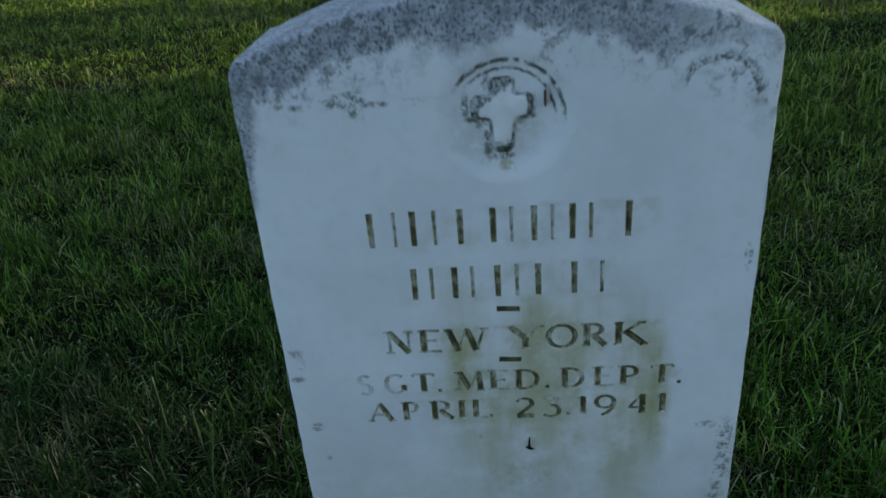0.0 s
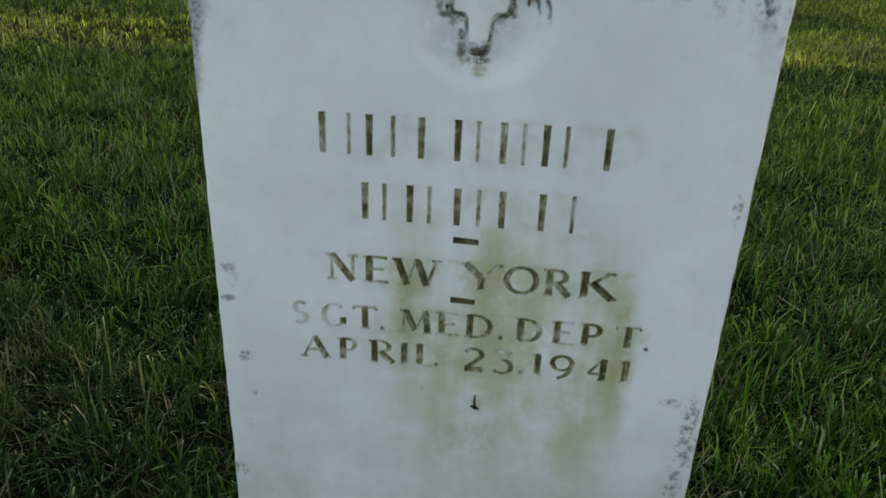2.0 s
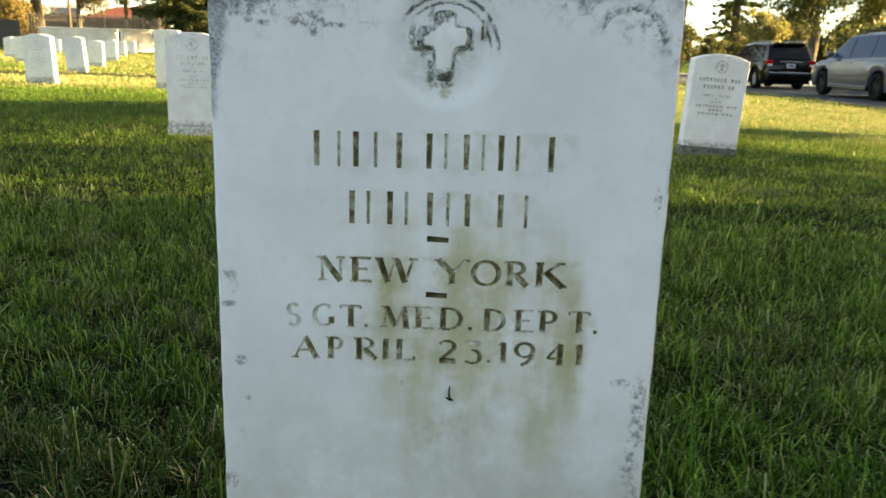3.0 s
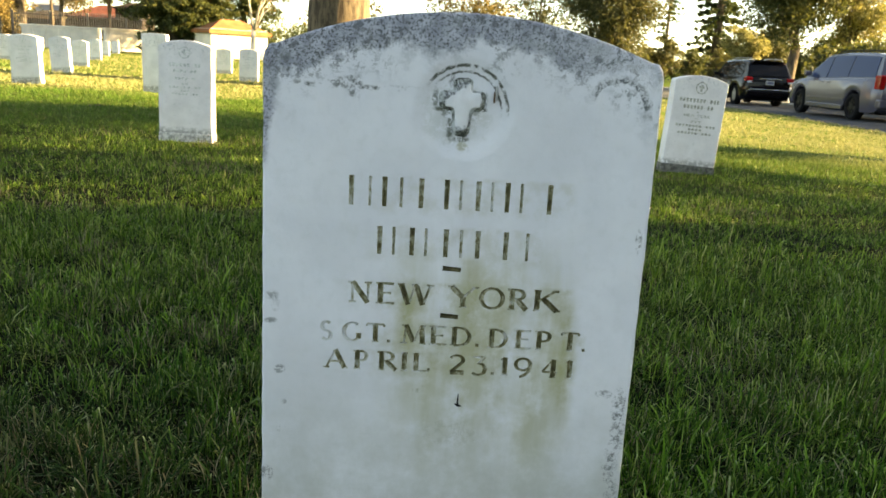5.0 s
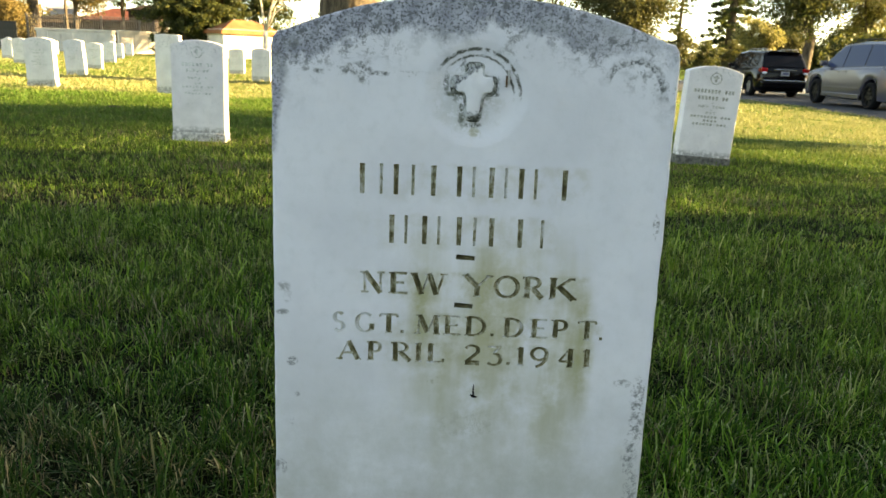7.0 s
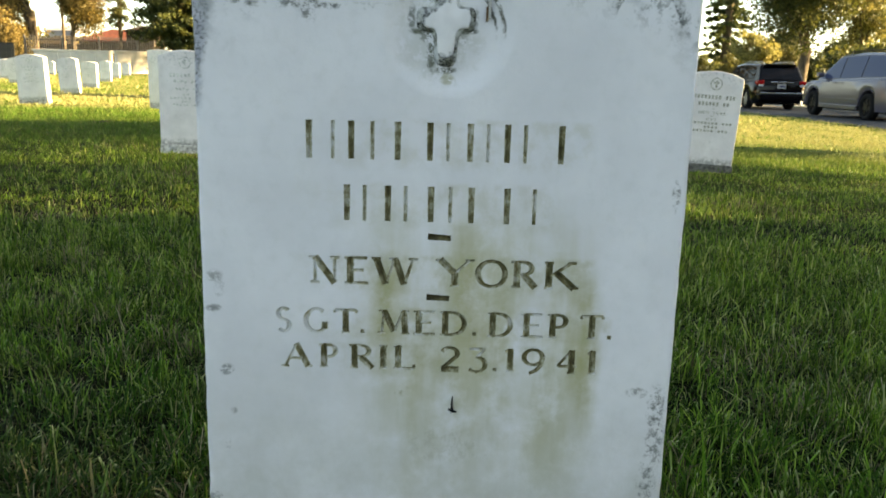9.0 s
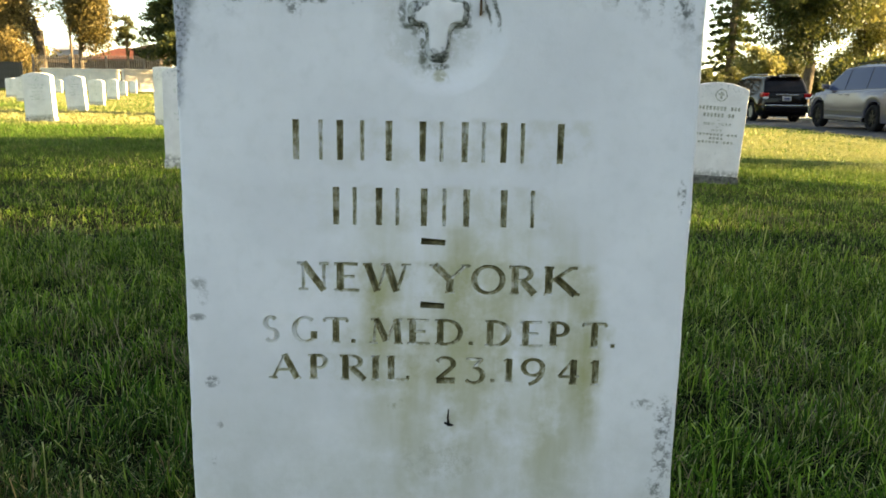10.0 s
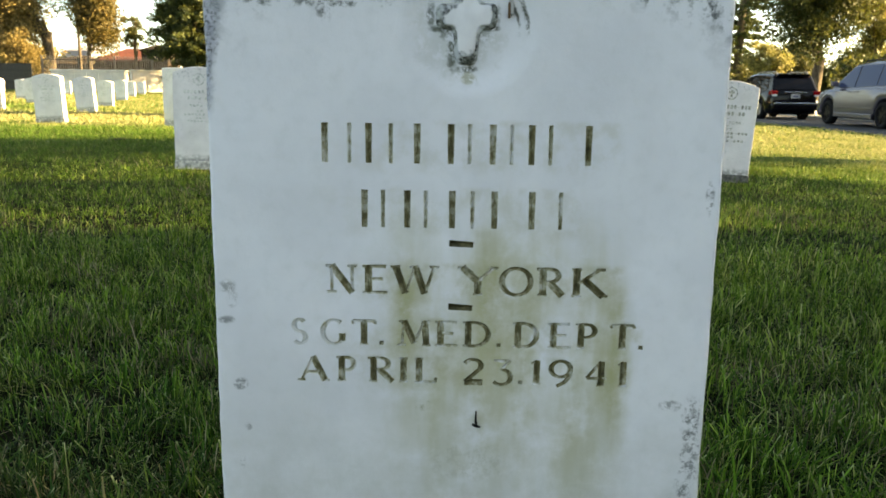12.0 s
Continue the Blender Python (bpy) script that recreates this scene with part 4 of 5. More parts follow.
old_stone(-6.72, 12.97, 0.60, 2, -3.0, 0)
old_stone(-8.12, 16.66, 0.555, 1, 1.0, 0)
old_stone(-10.45, 22.6, 0.60, 0, 0.5, 0)
old_stone(-13.05, 29.2, 0.56, 0, 0, 0)
old_stone(-15.9, 36.9, 0.57, 0, 0, 0)
old_stone(-11.0, 18.86, 0.60, 2, -1.0, 0)
old_stone(-8.75, 13.6, 0.58, 2, 0.5, 0)
old_stone(-14.0, 23.5, 0.58, 1, 0.0, 0)
old_stone(-3.59, 8.92, 0.69, 0, 0.0, 0, False, 0.30, arch=0.008, label="tall plain white marble headstone on sunlit grass")
old_stone(-4.98, 16.67, 0.54, 2, 0.0, 0)
old_stone(-3.60, 13.37, 0.565, 1, 0.5, 0)
old_stone(-16.9, 29.0, 0.58, 0, 0, 0)
old_stone(-17.5, 33.0, 0.58, 0, 1, 0)
old_stone(-20.6, 36.5, 0.6, 0, 0, 0)
old_stone(-22.3, 39.6, 0.62, 0, 0, 0)
old_stone(-23.4, 39.9, 0.66, 0, 0, 0)
old_stone(-24.3, 39.4, 0.6, 0, 0, 0)
old_stone(16.1, 37.0, 0.12, 42, 0, 0, False, label="plain white marble headstone across the road, bright in the sun")


# ---- trees ----
def leaf_cloud(clumps, per, size, seed, flat=0.6, droop=0.0):
    """Many small leaf quads, gathered in clumps (centre, radius). Returns vertices and faces."""
    rng = np.random.default_rng(seed)
    vs, fs = [], []
    for (cx, cy, cz), r in clumps:
        n = max(8, int(per * r * r))
        d = rng.normal(size=(n, 3))
        d /= np.linalg.norm(d, axis=1)[:, None]
        p = np.array([cx, cy, cz]) + d * (r * rng.uniform(0.25, 1.05, n) ** 0.6)[:, None] * (1, 1, flat)
        p[:, 2] -= droop * rng.uniform(0, 1, n) ** 2
        u = rng.normal(size=(n, 3))
        u /= np.linalg.norm(u, axis=1)[:, None]
        w = np.cross(u, rng.normal(size=(n, 3)))
        w /= np.linalg.norm(w, axis=1)[:, None]
        s = size * rng.uniform(0.6, 1.3, n)[:, None]
        vs.append(np.stack([p - u * s, p + w * s * 0.45, p + u * s, p - w * s * 0.45], 1).reshape(-1, 3))
    v = np.concatenate(vs)
    f = np.arange(len(v)).reshape(-1, 4)
    return v, f


def cloud_mesh(name, v, f, mat, along=None):
    me = bpy.data.meshes.new(name)
    me.vertices.add(len(v))
    me.vertices.foreach_set("co", v.astype(np.float32).ravel())
    k = f.shape[1]
    me.loops.add(f.size)
    me.loops.foreach_set("vertex_index", f.astype(np.int32).ravel())
    me.polygons.add(len(f))
    me.polygons.foreach_set("loop_start", np.arange(0, f.size, k, dtype=np.int32))
    me.polygons.foreach_set("loop_total", np.full(len(f), k, dtype=np.int32))
    me.update(calc_edges=True)
    if along is not None:  # 0 at a blade's foot, 1 at its tip
        me.attributes.new("along", "FLOAT", "POINT").data.foreach_set("value", np.asarray(along, np.float32))
    me.materials.append(mat)
    return me


def tree(x, y, trunk_r, fork, crown, mat, seed, bark=None, leaf=0.16, per=55, lean=(0, 0), clumps=60, droop=0.0, label="leafy tree", flat=0.7, size=0.28, gaps=()):
    """A tapered trunk with limbs, and a crown (centre offset, radii) of many leaf clumps."""
    rng = np.random.default_rng(seed)
    bark = bark or BARK
    z0 = float(lie(x, y)) - 0.1
    ob = thing("tree", label, "tree", pose(x, y, z0))
    (ox, oy, oz), (rx, ry, rz) = crown
    bm = bmesh.new()
    top = Vector((lean[0], lean[1], fork))
    tube(bm, [(0, 0, 0), (lean[0] * 0.06, lean[1] * 0.06, fork * 0.08), (lean[0] * 0.35, lean[1] * 0.35, fork * 0.4), tuple(top)],
         [trunk_r * 1.35, trunk_r * 1.05, trunk_r * 0.95, trunk_r * 0.75], 16)
    part("trunk", bm, bark, ob, "", True)
    cs = []
    for k in range(clumps):
        d = rng.normal(size=3)
        d /= np.linalg.norm(d)
        q = rng.uniform(0.35, 1.0)
        cs.append(((ox + d[0] * rx * q, oy + d[1] * ry * q, oz + d[2] * rz * q), size * (rx + rz) / 2 * rng.uniform(0.6, 1.25)))
    for k in range(6):
        tgt = Vector(cs[(k * 7) % clumps][0])
        mid = top.lerp(tgt, 0.5) + Vector((0, 0, 0.12 * (tgt - top).length))
        bm = bmesh.new()
        tube(bm, [tuple(top - Vector((0, 0, trunk_r))), tuple(mid), tuple(tgt)], [trunk_r * 0.5, trunk_r * 0.28, trunk_r * 0.06], 8)
        part("limb", bm, bark, ob, "", True)
    v, f = leaf_cloud(cs, per, leaf, seed + 1, flat, droop)
    quads = v.reshape(-1, 4, 3)
    for g0, g1, drop in gaps:  # slots cleared of leaves so that strips of sunlight pass
        at = quads[:, 0, 1]
        quads = quads[~((at > g0) & (at < g1) & (rng.random(len(quads)) < drop))]
    v = quads.reshape(-1, 3)
    f = np.arange(len(v)).reshape(-1, 4)
    crown_ob = new("crown", cloud_mesh("crown", v, f, mat))
    crown_ob.parent = ob
    return ob


def conifer(x, y, height, base, radius, mat, seed, label, tiers=26, sparse=False, bulk=0.13):
    rng = np.random.default_rng(seed)
    ob = thing("conifer", label, "tree", pose(x, y, float(lie(x, y)) - 0.1))
    bm = bmesh.new()
    tube(bm, [(0, 0, 0), (0.05, 0, height * 0.5), (0, 0, height)], [height * (0.011 if sparse else 0.022), height * (0.007 if sparse else 0.014), 0.03], 10)
    part("trunk", bm, BARK, ob, "", True)
    cs = []
    for k in range(tiers):
        q = k / (tiers - 1)
        z = base + (height - base) * q
        rr = radius * (1 - q) ** 0.55 * rng.uniform(0.7, 1.15)
        for j in range(5 if sparse else 8):
            a = rng.uniform(0, 2 * math.pi)
            for s in (0.35, 0.65, 0.95):
                cs.append(((rr * s * math.cos(a), rr * s * math.sin(a), z - 0.25 * rr * s + rng.uniform(-0.15, 0.15)), bulk * radius * rng.uniform(0.7, 1.3) * (1.1 - 0.4 * s)))
    v, f = leaf_cloud(cs, 500 if not sparse else 1500, 0.11 if bulk > 0.2 else 0.055 * radius, seed + 1, 0.6)
    c = new("crown", cloud_mesh("crown", v, f, mat))
    c.parent = ob
    return ob


# the big tree behind the stone
tree(-1.93, 12.75, 0.52, 4.6, ((0, 0, 8.5), (5.5, 5.0, 3.2)), LEAF_GREEN, 11, clumps=70, per=26, leaf=0.13, size=0.26, label="large old tree with a thick brown trunk")
# by the road
tree(17.0, 40.0, 0.29, 2.9, ((-0.5, 0, 6.5), (3.1, 2.6, 3.5)), LEAF_GREEN, 12, lean=(0.25, 0), clumps=140, per=400, leaf=0.09, size=0.30, label="dark green roadside tree with a slightly leaning trunk")
# the roadside tree's sunlit side, built as a second tree in lighter leaves
tree(20.6, 41.5, 0.22, 2.6, ((0, 0, 5.3), (1.9, 2.2, 2.6)), LEAF_YELLOW_SUNLIT, 13, clumps=80, per=480, leaf=0.085, size=0.34, label="yellow-green tree added for the roadside tree's sunlit side, sunlight in its leaf colour")
tree(8.9, 46.0, 0.3, 2.2, ((0, 0, 4.6), (2.7, 2.4, 3.8)), LEAF_OLIVE, 14, clumps=105, per=300, leaf=0.10, size=0.33, droop=0.8, label="weeping olive-brown tree near the road")
tree(13.2, 50.0, 0.14, 0.9, ((0, 0, 2.2), (1.25, 1.2, 1.25)), LEAF_OLIVE, 15, clumps=45, per=800, leaf=0.10, label="small yellow-green tree beside the road")
tree(15.4, 51.0, 0.14, 0.8, ((0, 0, 1.9), (0.85, 0.9, 1.1)), LEAF_GREEN, 16, clumps=40, per=900, leaf=0.09, label="rounded green bushy tree beyond the road")
tree(18.5, 56.0, 0.14, 0.8, ((0, 0, 2.0), (1.0, 1.0, 1.25)), LEAF_OLIVE, 38, clumps=40, per=600, leaf=0.10, label="olive bushy tree beside the road")
tree(21.6, 59.0, 0.18, 1.4, ((0, 0, 3.3), (1.7, 1.6, 2.0)), LEAF_YELLOW_SUNLIT, 29, clumps=60, per=420, leaf=0.12, size=0.3, label="rounded yellow-green tree beyond the parked cars")
tree(24.5, 61.0, 0.18, 0.9, ((0, 0, 2.1), (1.7, 1.5, 1.9)), LEAF_OLIVE, 33, clumps=50, per=500, leaf=0.11, size=0.3, label="low yellow-green tree beyond the parked cars")
tree(27.9, 62.0, 0.18, 0.9, ((0, 0, 2.1), (1.9, 1.5, 2.0)), LEAF_GREEN, 34, clumps=50, per=500, leaf=0.11, size=0.3, label="low dark green tree beyond the parked cars")
tree(26.6, 66.0, 0.2, 1.8, ((0, 0, 4.2), (1.5, 1.5, 2.2)), LEAF_OLIVE, 37, clumps=50, per=330, leaf=0.12, size=0.3, label="olive-green tree far beyond the road")
tree(26.6, 55.0, 0.2, 1.2, ((0, 0, 2.4), (2.2, 1.8, 1.9)), LEAF_GREEN, 31, clumps=60, per=420, leaf=0.11, size=0.3, label="rounded shaded green tree behind the parked van")
tree(30.6, 57.0, 0.2, 1.2, ((0, 0, 2.9), (2.3, 1.8, 2.3)), LEAF_OLIVE, 32, clumps=60, per=420, leaf=0.11, size=0.3, label="olive-green tree behind the parked van")
conifer(23.6, 72.0, 21.0, 2.5, 2.7, LEAF_DARK, 17, "tall dark conifer with drooping tiers", 30)
conifer(19.6, 74.0, 17.0, 3.5, 1.5, LEAF_DARK, 18, "tall sparse dark conifer against the sky", 26, True)
# on the side of the graves
conifer(-16.0, 44.0, 12.0, 2.7, 2.7, LEAF_GREEN, 35, "spreading dark green pine with sunlit boughs", 16, False, 0.21)
conifer(-14.95, 42.0, 11.0, 0.9, 1.75, LEAF_GREEN, 19, "dense dark green conifer with sunlit tips", 22, False, 0.24)
conifer(-13.35, 43.0, 9.5, 0.7, 1.6, LEAF_GREEN, 20, "dense dark green conifer with sunlit tips", 22, False, 0.24)
tree(-33.9, 62.0, 0.5, 4.5, ((-2.7, 0, 8.6), (3.4, 3.2, 5.8)), LEAF_AMBER_SUNLIT, 21, clumps=100, per=190, leaf=0.12, size=0.34, droop=1.6, label="tall eucalyptus with hanging olive foliage")
tree(-30.1, 61.0, 0.2, 3.0, ((0.8, 0, 7.4), (1.35, 1.6, 4.6)), LEAF_AMBER, 22, clumps=75, per=400, leaf=0.12, size=0.34, droop=1.4, label="eucalyptus with hanging olive foliage")
tree(-31.6, 62.5, 0.12, 5.6, ((0.2, 0, 8.6), (2.4, 2.2, 2.9)), LEAF_OLIVE, 30, clumps=60, per=200, leaf=0.11, size=0.32, droop=1.0, label="slender eucalyptus with a high open crown")
tree(-39.5, 62.0, 0.45, 2.5, ((0, 0, 7.0), (4.2, 3.2, 5.2)), LEAF_AMBER_SUNLIT, 23, clumps=100, per=80, leaf=0.13, size=0.34, droop=1.4, label="sunlit amber-leaved tree on the slope")
tree(-34.4, 58.5, 0.12, 0.7, ((0, 0, 2.4), (2.3, 1.3, 2.2)), LEAF_AMBER_SUNLIT, 36, clumps=60, per=260, leaf=0.11, size=0.3, droop=0.8, label="low golden shrubby tree behind the dark fence")
tree(-28.6, 66.0, 0.16, 2.4, ((0, 0, 5.0), (1.05, 1.0, 1.5)), LEAF_OLIVE, 24, clumps=40, per=600, leaf=0.10, label="small olive-leaved tree behind the fence")
tree(-9.45, 37.0, 0.13, 1.55, ((0.3, 0, 3.3), (1.7, 1.2, 1.5)), LEAF_AMBER, 25, BARK_PALE, clumps=18, per=30, leaf=0.12, lean=(0.05, 0), label="thin white-barked tree with sparse yellow leaves")
tree(-15.4, 60.0, 0.2, 1.6, ((0, 0, 4.4), (2.4, 1.6, 2.8)), LEAF_GREEN, 41, clumps=60, per=260, leaf=0.12, size=0.3, label="dark green tree behind the small white building")
tree(-6.6, 46.0, 0.2, 1.8, ((0, 0, 4.4), (2.4, 2.2, 3.2)), LEAF_AMBER, 26, clumps=60, per=150, leaf=0.10, label="sunlit amber tree beyond the graves")
tree(1.0, 64.0, 0.25, 2.4, ((0, 0, 6.0), (4.2, 3.0, 3.6)), LEAF_AMBER, 27, clumps=70, per=80, leaf=0.14, label="broad amber-leaved tree beyond the lawn")
tree(7.5, 70.0, 0.25, 2.6, ((0, 0, 6.6), (3.6, 3.0, 4.0)), LEAF_OLIVE, 28, clumps=70, per=80, leaf=0.14, label="broad olive-leaved tree beyond the lawn")
# unseen trees added across the road to shade the near graves
tree(16.0, 4.4, 0.32, 2.8, ((0, 0, 8.5), (4.5, 6.5, 4.5)), LEAF_GREEN, 40, clumps=240, per=62, leaf=0.12, size=0.36, gaps=((1.85, 2.3, 0.97), (-0.6, 0.75, 0.74)), label="unseen broad green tree added across the road, slotted to let strips of sun through")
tree(15.5, 7.8, 0.2, 2.4, ((0, 0, 7.4), (1.8, 1.2, 3.4)), LEAF_GREEN, 39, clumps=90, per=230, leaf=0.12, size=0.22, label="unseen narrow dense green tree added across the road to cast a shadow band")
for k, (tx, ty, rr, zc, rz) in enumerate(((17.5, -1.5, 4.4, 6.0, 4.3), (16.5, -8.0, 4.2, 6.0, 4.2), (22.0, 1.5, 4.2, 6.5, 4.6), (22.5, -6.0, 4.4, 6.4, 4.6), (18.0, -15.0, 4.5, 6.0, 4.4))):
    tree(tx, ty, 0.32, 2.6, ((0, 0, zc), (rr, rr, rz)), LEAF_GREEN, 41 + k, clumps=(200, 100, 200, 100, 100)[k], per=(50, 56, 14, 56, 56)[k], leaf=(0.12, 0.22, 0.12, 0.22, 0.22)[k], size=(0.45, 0.28, 0.45, 0.28, 0.28)[k], label="unseen broad green tree added across the road for its shade")


def far_woods():
    rng = np.random.default_rng(77)
    cs = []
    for k in range(215):
        x = rng.uniform(-70, 85)
        y = rng.uniform(84, 115)
        if -60 < x < -22 and y < 95:
            y += 20
        low = 0.75 if x > 34 else 0.55 if x > 12 else 1.0 if x > -25 else 0.7
        h = rng.uniform(2.0, 5.2) * low
        cs += [((x + rng.uniform(-2, 2), y, float(h * q)), rng.uniform(1.2, 2.4) * (0.75 if x > 12 else 1.0)) for q in (0.15, 0.45, 0.8)]
    v, f = leaf_cloud(cs, 38, 0.26, 78, 0.8)
    return tagged(new("far_trees", cloud_mesh("far_trees", v, f, LEAF_GREEN)), "distant belt of olive-green trees and shrubs", "trees", "", "stuff")


def near_woods():
    """Unseen trees added behind the camera, to keep bright sky out of the cars' reflections."""
    rng = np.random.default_rng(79)
    cs = []
    for k in range(150):
        a = rng.uniform(-0.15, 1.15) * math.pi
        d = rng.uniform(48, 62)
        x, y, h = d * math.cos(a), -d * math.sin(a), rng.uniform(3.0, 8.0)
        cs += [((x, y, float(h * q)), rng.uniform(1.6, 2.8)) for q in (0.15, 0.4, 0.65, 0.9)]
    v, f = leaf_cloud(cs, 12, 0.5, 80, 0.8)
    return tagged(new("unseen_boundary_trees", cloud_mesh("unseen_boundary_trees", v, f, LEAF_OLIVE)), "unseen belt of olive-green trees added behind the camera to darken reflections", "trees", "", "stuff")


far_woods()
near_woods()


def roadside_hedge():
    rng = np.random.default_rng(91)
    cs = []
    for k in range(150):
        y = 4.0 + 31.0 * k / 150 + rng.uniform(-0.3, 0.3)
        x = float(road_edge(y)) + ROAD_W + 0.9 + rng.uniform(-0.25, 0.35)
        cs += [((x + rng.uniform(-0.2, 0.2), y, float(road_z(y)) + q), rng.uniform(0.4, 0.6)) for q in (0.35, 0.95, 1.6, rng.uniform(1.9, 2.25))]
    v, f = leaf_cloud(cs, 210, 0.13, 92, 0.9)
    return tagged(new("hedge", cloud_mesh("hedge", v, f, LEAF_GREEN)), "dense green hedge along the far side of the road", "hedge", "", "stuff")


roadside_hedge()


# ---- boundary: memorial wall, fence, houses, slope ----
def memorial_wall(x0, x1, y, h, panels, label, turn=0.0):
    ob = thing("memorial_wall", label, "wall", pose(x0, y, float(lie(x0, y)) - 0.15, 0, 0, turn))
    w = x1 - x0
    bm = bmesh.new()
    box(bm, 0, w, 0, 0.55, 0, h + 0.05, 0.02)
    part("wall_core", bm, STUCCO, ob)
    bm = bmesh.new()
    box(bm, -0.06, w + 0.06, -0.06, 0.61, h + 0.05, h + 0.17, 0.02)
    part("coping", bm, STUCCO, ob)
    for k in range(panels):
        bm = bmesh.new()
        a, b = w * k / panels, w * (k + 1) / panels
        box(bm, a + 0.05, b - 0.05, -0.03, 0.0, 0.3, h - 0.05, 0.008)
        part("panel", bm, STUCCO, ob)
    return ob


memorial_wall(-25.2, -20.75, 46.0, 1.25, 6, "long low white memorial wall with coping")
memorial_wall(-19.95, -17.6, 45.2, 1.25, 3, "short white memorial wall bright in the sun", 33.0)


def picket_fence(x0, x1, y, h, step, mat, label):
    z = float(lie(x0, y)) - 0.05
    ob = thing("metal_fence", label, "fence", pose(x0, y, z))
    w = x1 - x0
    for zz in (0.25, h - 0.25):
        bm = bmesh.new()
        box(bm, 0, w, -0.025, 0.025, zz - 0.025, zz + 0.025)
        part("rail", bm, mat, ob)
    bm = bmesh.new()
    box(bm, -0.02, 0.02, -0.02, 0.02, 0.1, h)
    me = mesh_of(bm, "picket", mat)
    k, x = 0, step / 2
    while x < w:
        p = new("picket", me)
        p.parent = ob
        p.matrix_basis = pose(x, 0.04, 0)
        x += step
    bm = bmesh.new()
    box(bm, -0.045, 0.045, -0.045, 0.045, 0.0, h + 0.03, 0.01)
    me = mesh_of(bm, "post", mat)
    for k in range(int(w / 2.5) + 1):
        p = new("post", me)
        p.parent = ob
        p.matrix_basis = pose(k * 2.5, 0, 0)
    return ob


picket_fence(-29.0, -18.6, 52.0, 2.3, 0.15, FENCE, "tall grey metal picket fence")


def board_fence(x0, x1, y, h):
    ob = thing("board_fence", "dark weathered board fence", "fence", pose(x0, y, float(lie(x0, y)) - 0.05))
    bm = bmesh.new()
    box(bm, 0, 0.17, -0.012, 0.012, 0.02, h)
    me = mesh_of(bm, "board", DARK_WOOD)
    for k in range(int((x1 - x0) / 0.18)):
        p = new("board", me)
        p.parent = ob
        p.matrix_basis = pose(k * 0.18, 0.01 * (k % 2), 0)
    bm = bmesh.new()
    box(bm, 0, x1 - x0, 0.025, 0.07, h * 0.7, h * 0.7 + 0.09)
    part("rail", bm, DARK_WOOD, ob)
    return ob


board_fence(-36.0, -29.1, 51.0, 1.75)


def house(x0, x1, y, depth, eaves, ridge, wall, roof, label, windows=2, chimney=None, turn=0.0):
    ob = thing("house", label, "house", pose((x0 + x1) / 2, y, float(lie(x0, y)) - 0.2, 0, 0, turn))
    w = (x1 - x0) / 2
    bm = bmesh.new()
    box(bm, -w, w, 0, depth, 0, eaves + 0.2)
    part("wall", bm, wall, ob)
    bm = bmesh.new()
    o = 0.05 * (x1 - x0)
    ov = [(-w - o, -o, eaves + 0.1), (w + o, -o, eaves + 0.1), (w + o, depth + o, eaves + 0.1), (-w - o, depth + o, eaves + 0.1), (-w * 0.35, depth / 2, ridge + 0.2), (w * 0.35, depth / 2, ridge + 0.2)]
    vs = [bm.verts.new(p) for p in ov]
    lo = [bm.verts.new((p[0], p[1], p[2] - 0.14)) for p in ov[:4]]
    for q in ((0, 1, 5, 4), (1, 2, 5), (2, 3, 4, 5), (3, 0, 4)):
        bm.faces.new([vs[i] for i in q])
    for k in range(4):
        bm.faces.new((lo[k], lo[(k + 1) % 4], vs[(k + 1) % 4], vs[k]))
    bm.faces.new(lo[::-1])
    roof_ob = part("roof", bm, roof, ob)
    if chimney:
        bm = bmesh.new()
        box(bm, chimney - 0.45, chimney + 0.45, depth * 0.3, depth * 0.3 + 0.8, eaves, ridge + 0.9, 0.03)
        part("chimney", bm, wall, roof_ob)
    for k in range(windows):
        cx = -w + 2 * w * (k + 0.5) / windows
        bm = bmesh.new()
        box(bm, cx - 0.6, cx + 0.6, -0.05, 0.0, eaves * 0.35, eaves * 0.35 + 1.1, 0.01)
        win = part("window", bm, STUCCO, ob)
        bm = bmesh.new()
        box(bm, cx - 0.52, cx + 0.52, -0.062, -0.05, eaves * 0.35 + 0.08, eaves * 0.35 + 1.02)
        part("pane", bm, GLASS_HOUSE, win)
    return ob


house(-36.0, -31.0, 74.0, 7.0, 2.75, 3.85, TAN, ROOF_RED, "brown stucco house with a red tile roof", 0)
house(-42.5, -36.9, 76.0, 5.0, 2.3, 2.36, TAN, TAN, "low brown building behind the fence", 0)
house(-30.2, -27.8, 71.0, 3.0, 3.6, 4.0, TAN, TAN, "brown flat-topped building behind the fence", 0)
house(-58.0, -53.8, 110.0, 6.0, 5.0, 5.8, GREY_WALL, GREY_WALL, "distant plain grey house on the slope", 2)
house(-12.7, -9.5, 41.0, 2.0, 1.48, 1.98, STUCCO, ROOF_ORANGE, "small white building with an orange tile roof", 0, None, 42.0)


def hillside():
    def rise(x):
        """Height of the slope's top, which steps up away from the road."""
        return 4.0 * float(smooth01(-x, 42, 52)) + 3.0 * float(smooth01(-x, 60, 74))

    rng = np.random.default_rng(5)
    bm = bmesh.new()
    nx, ny = 40, 16
    vs = [[bm.verts.new((-110 + 68 * i / nx, 70 + 40 * j / ny, -0.3 + float(smooth01(j / ny, 0.0, 0.7)) * rise(-110 + 68 * i / nx) + 0.4 * math.sin(i * 1.3 + j))) for i in range(nx + 1)] for j in range(ny + 1)]
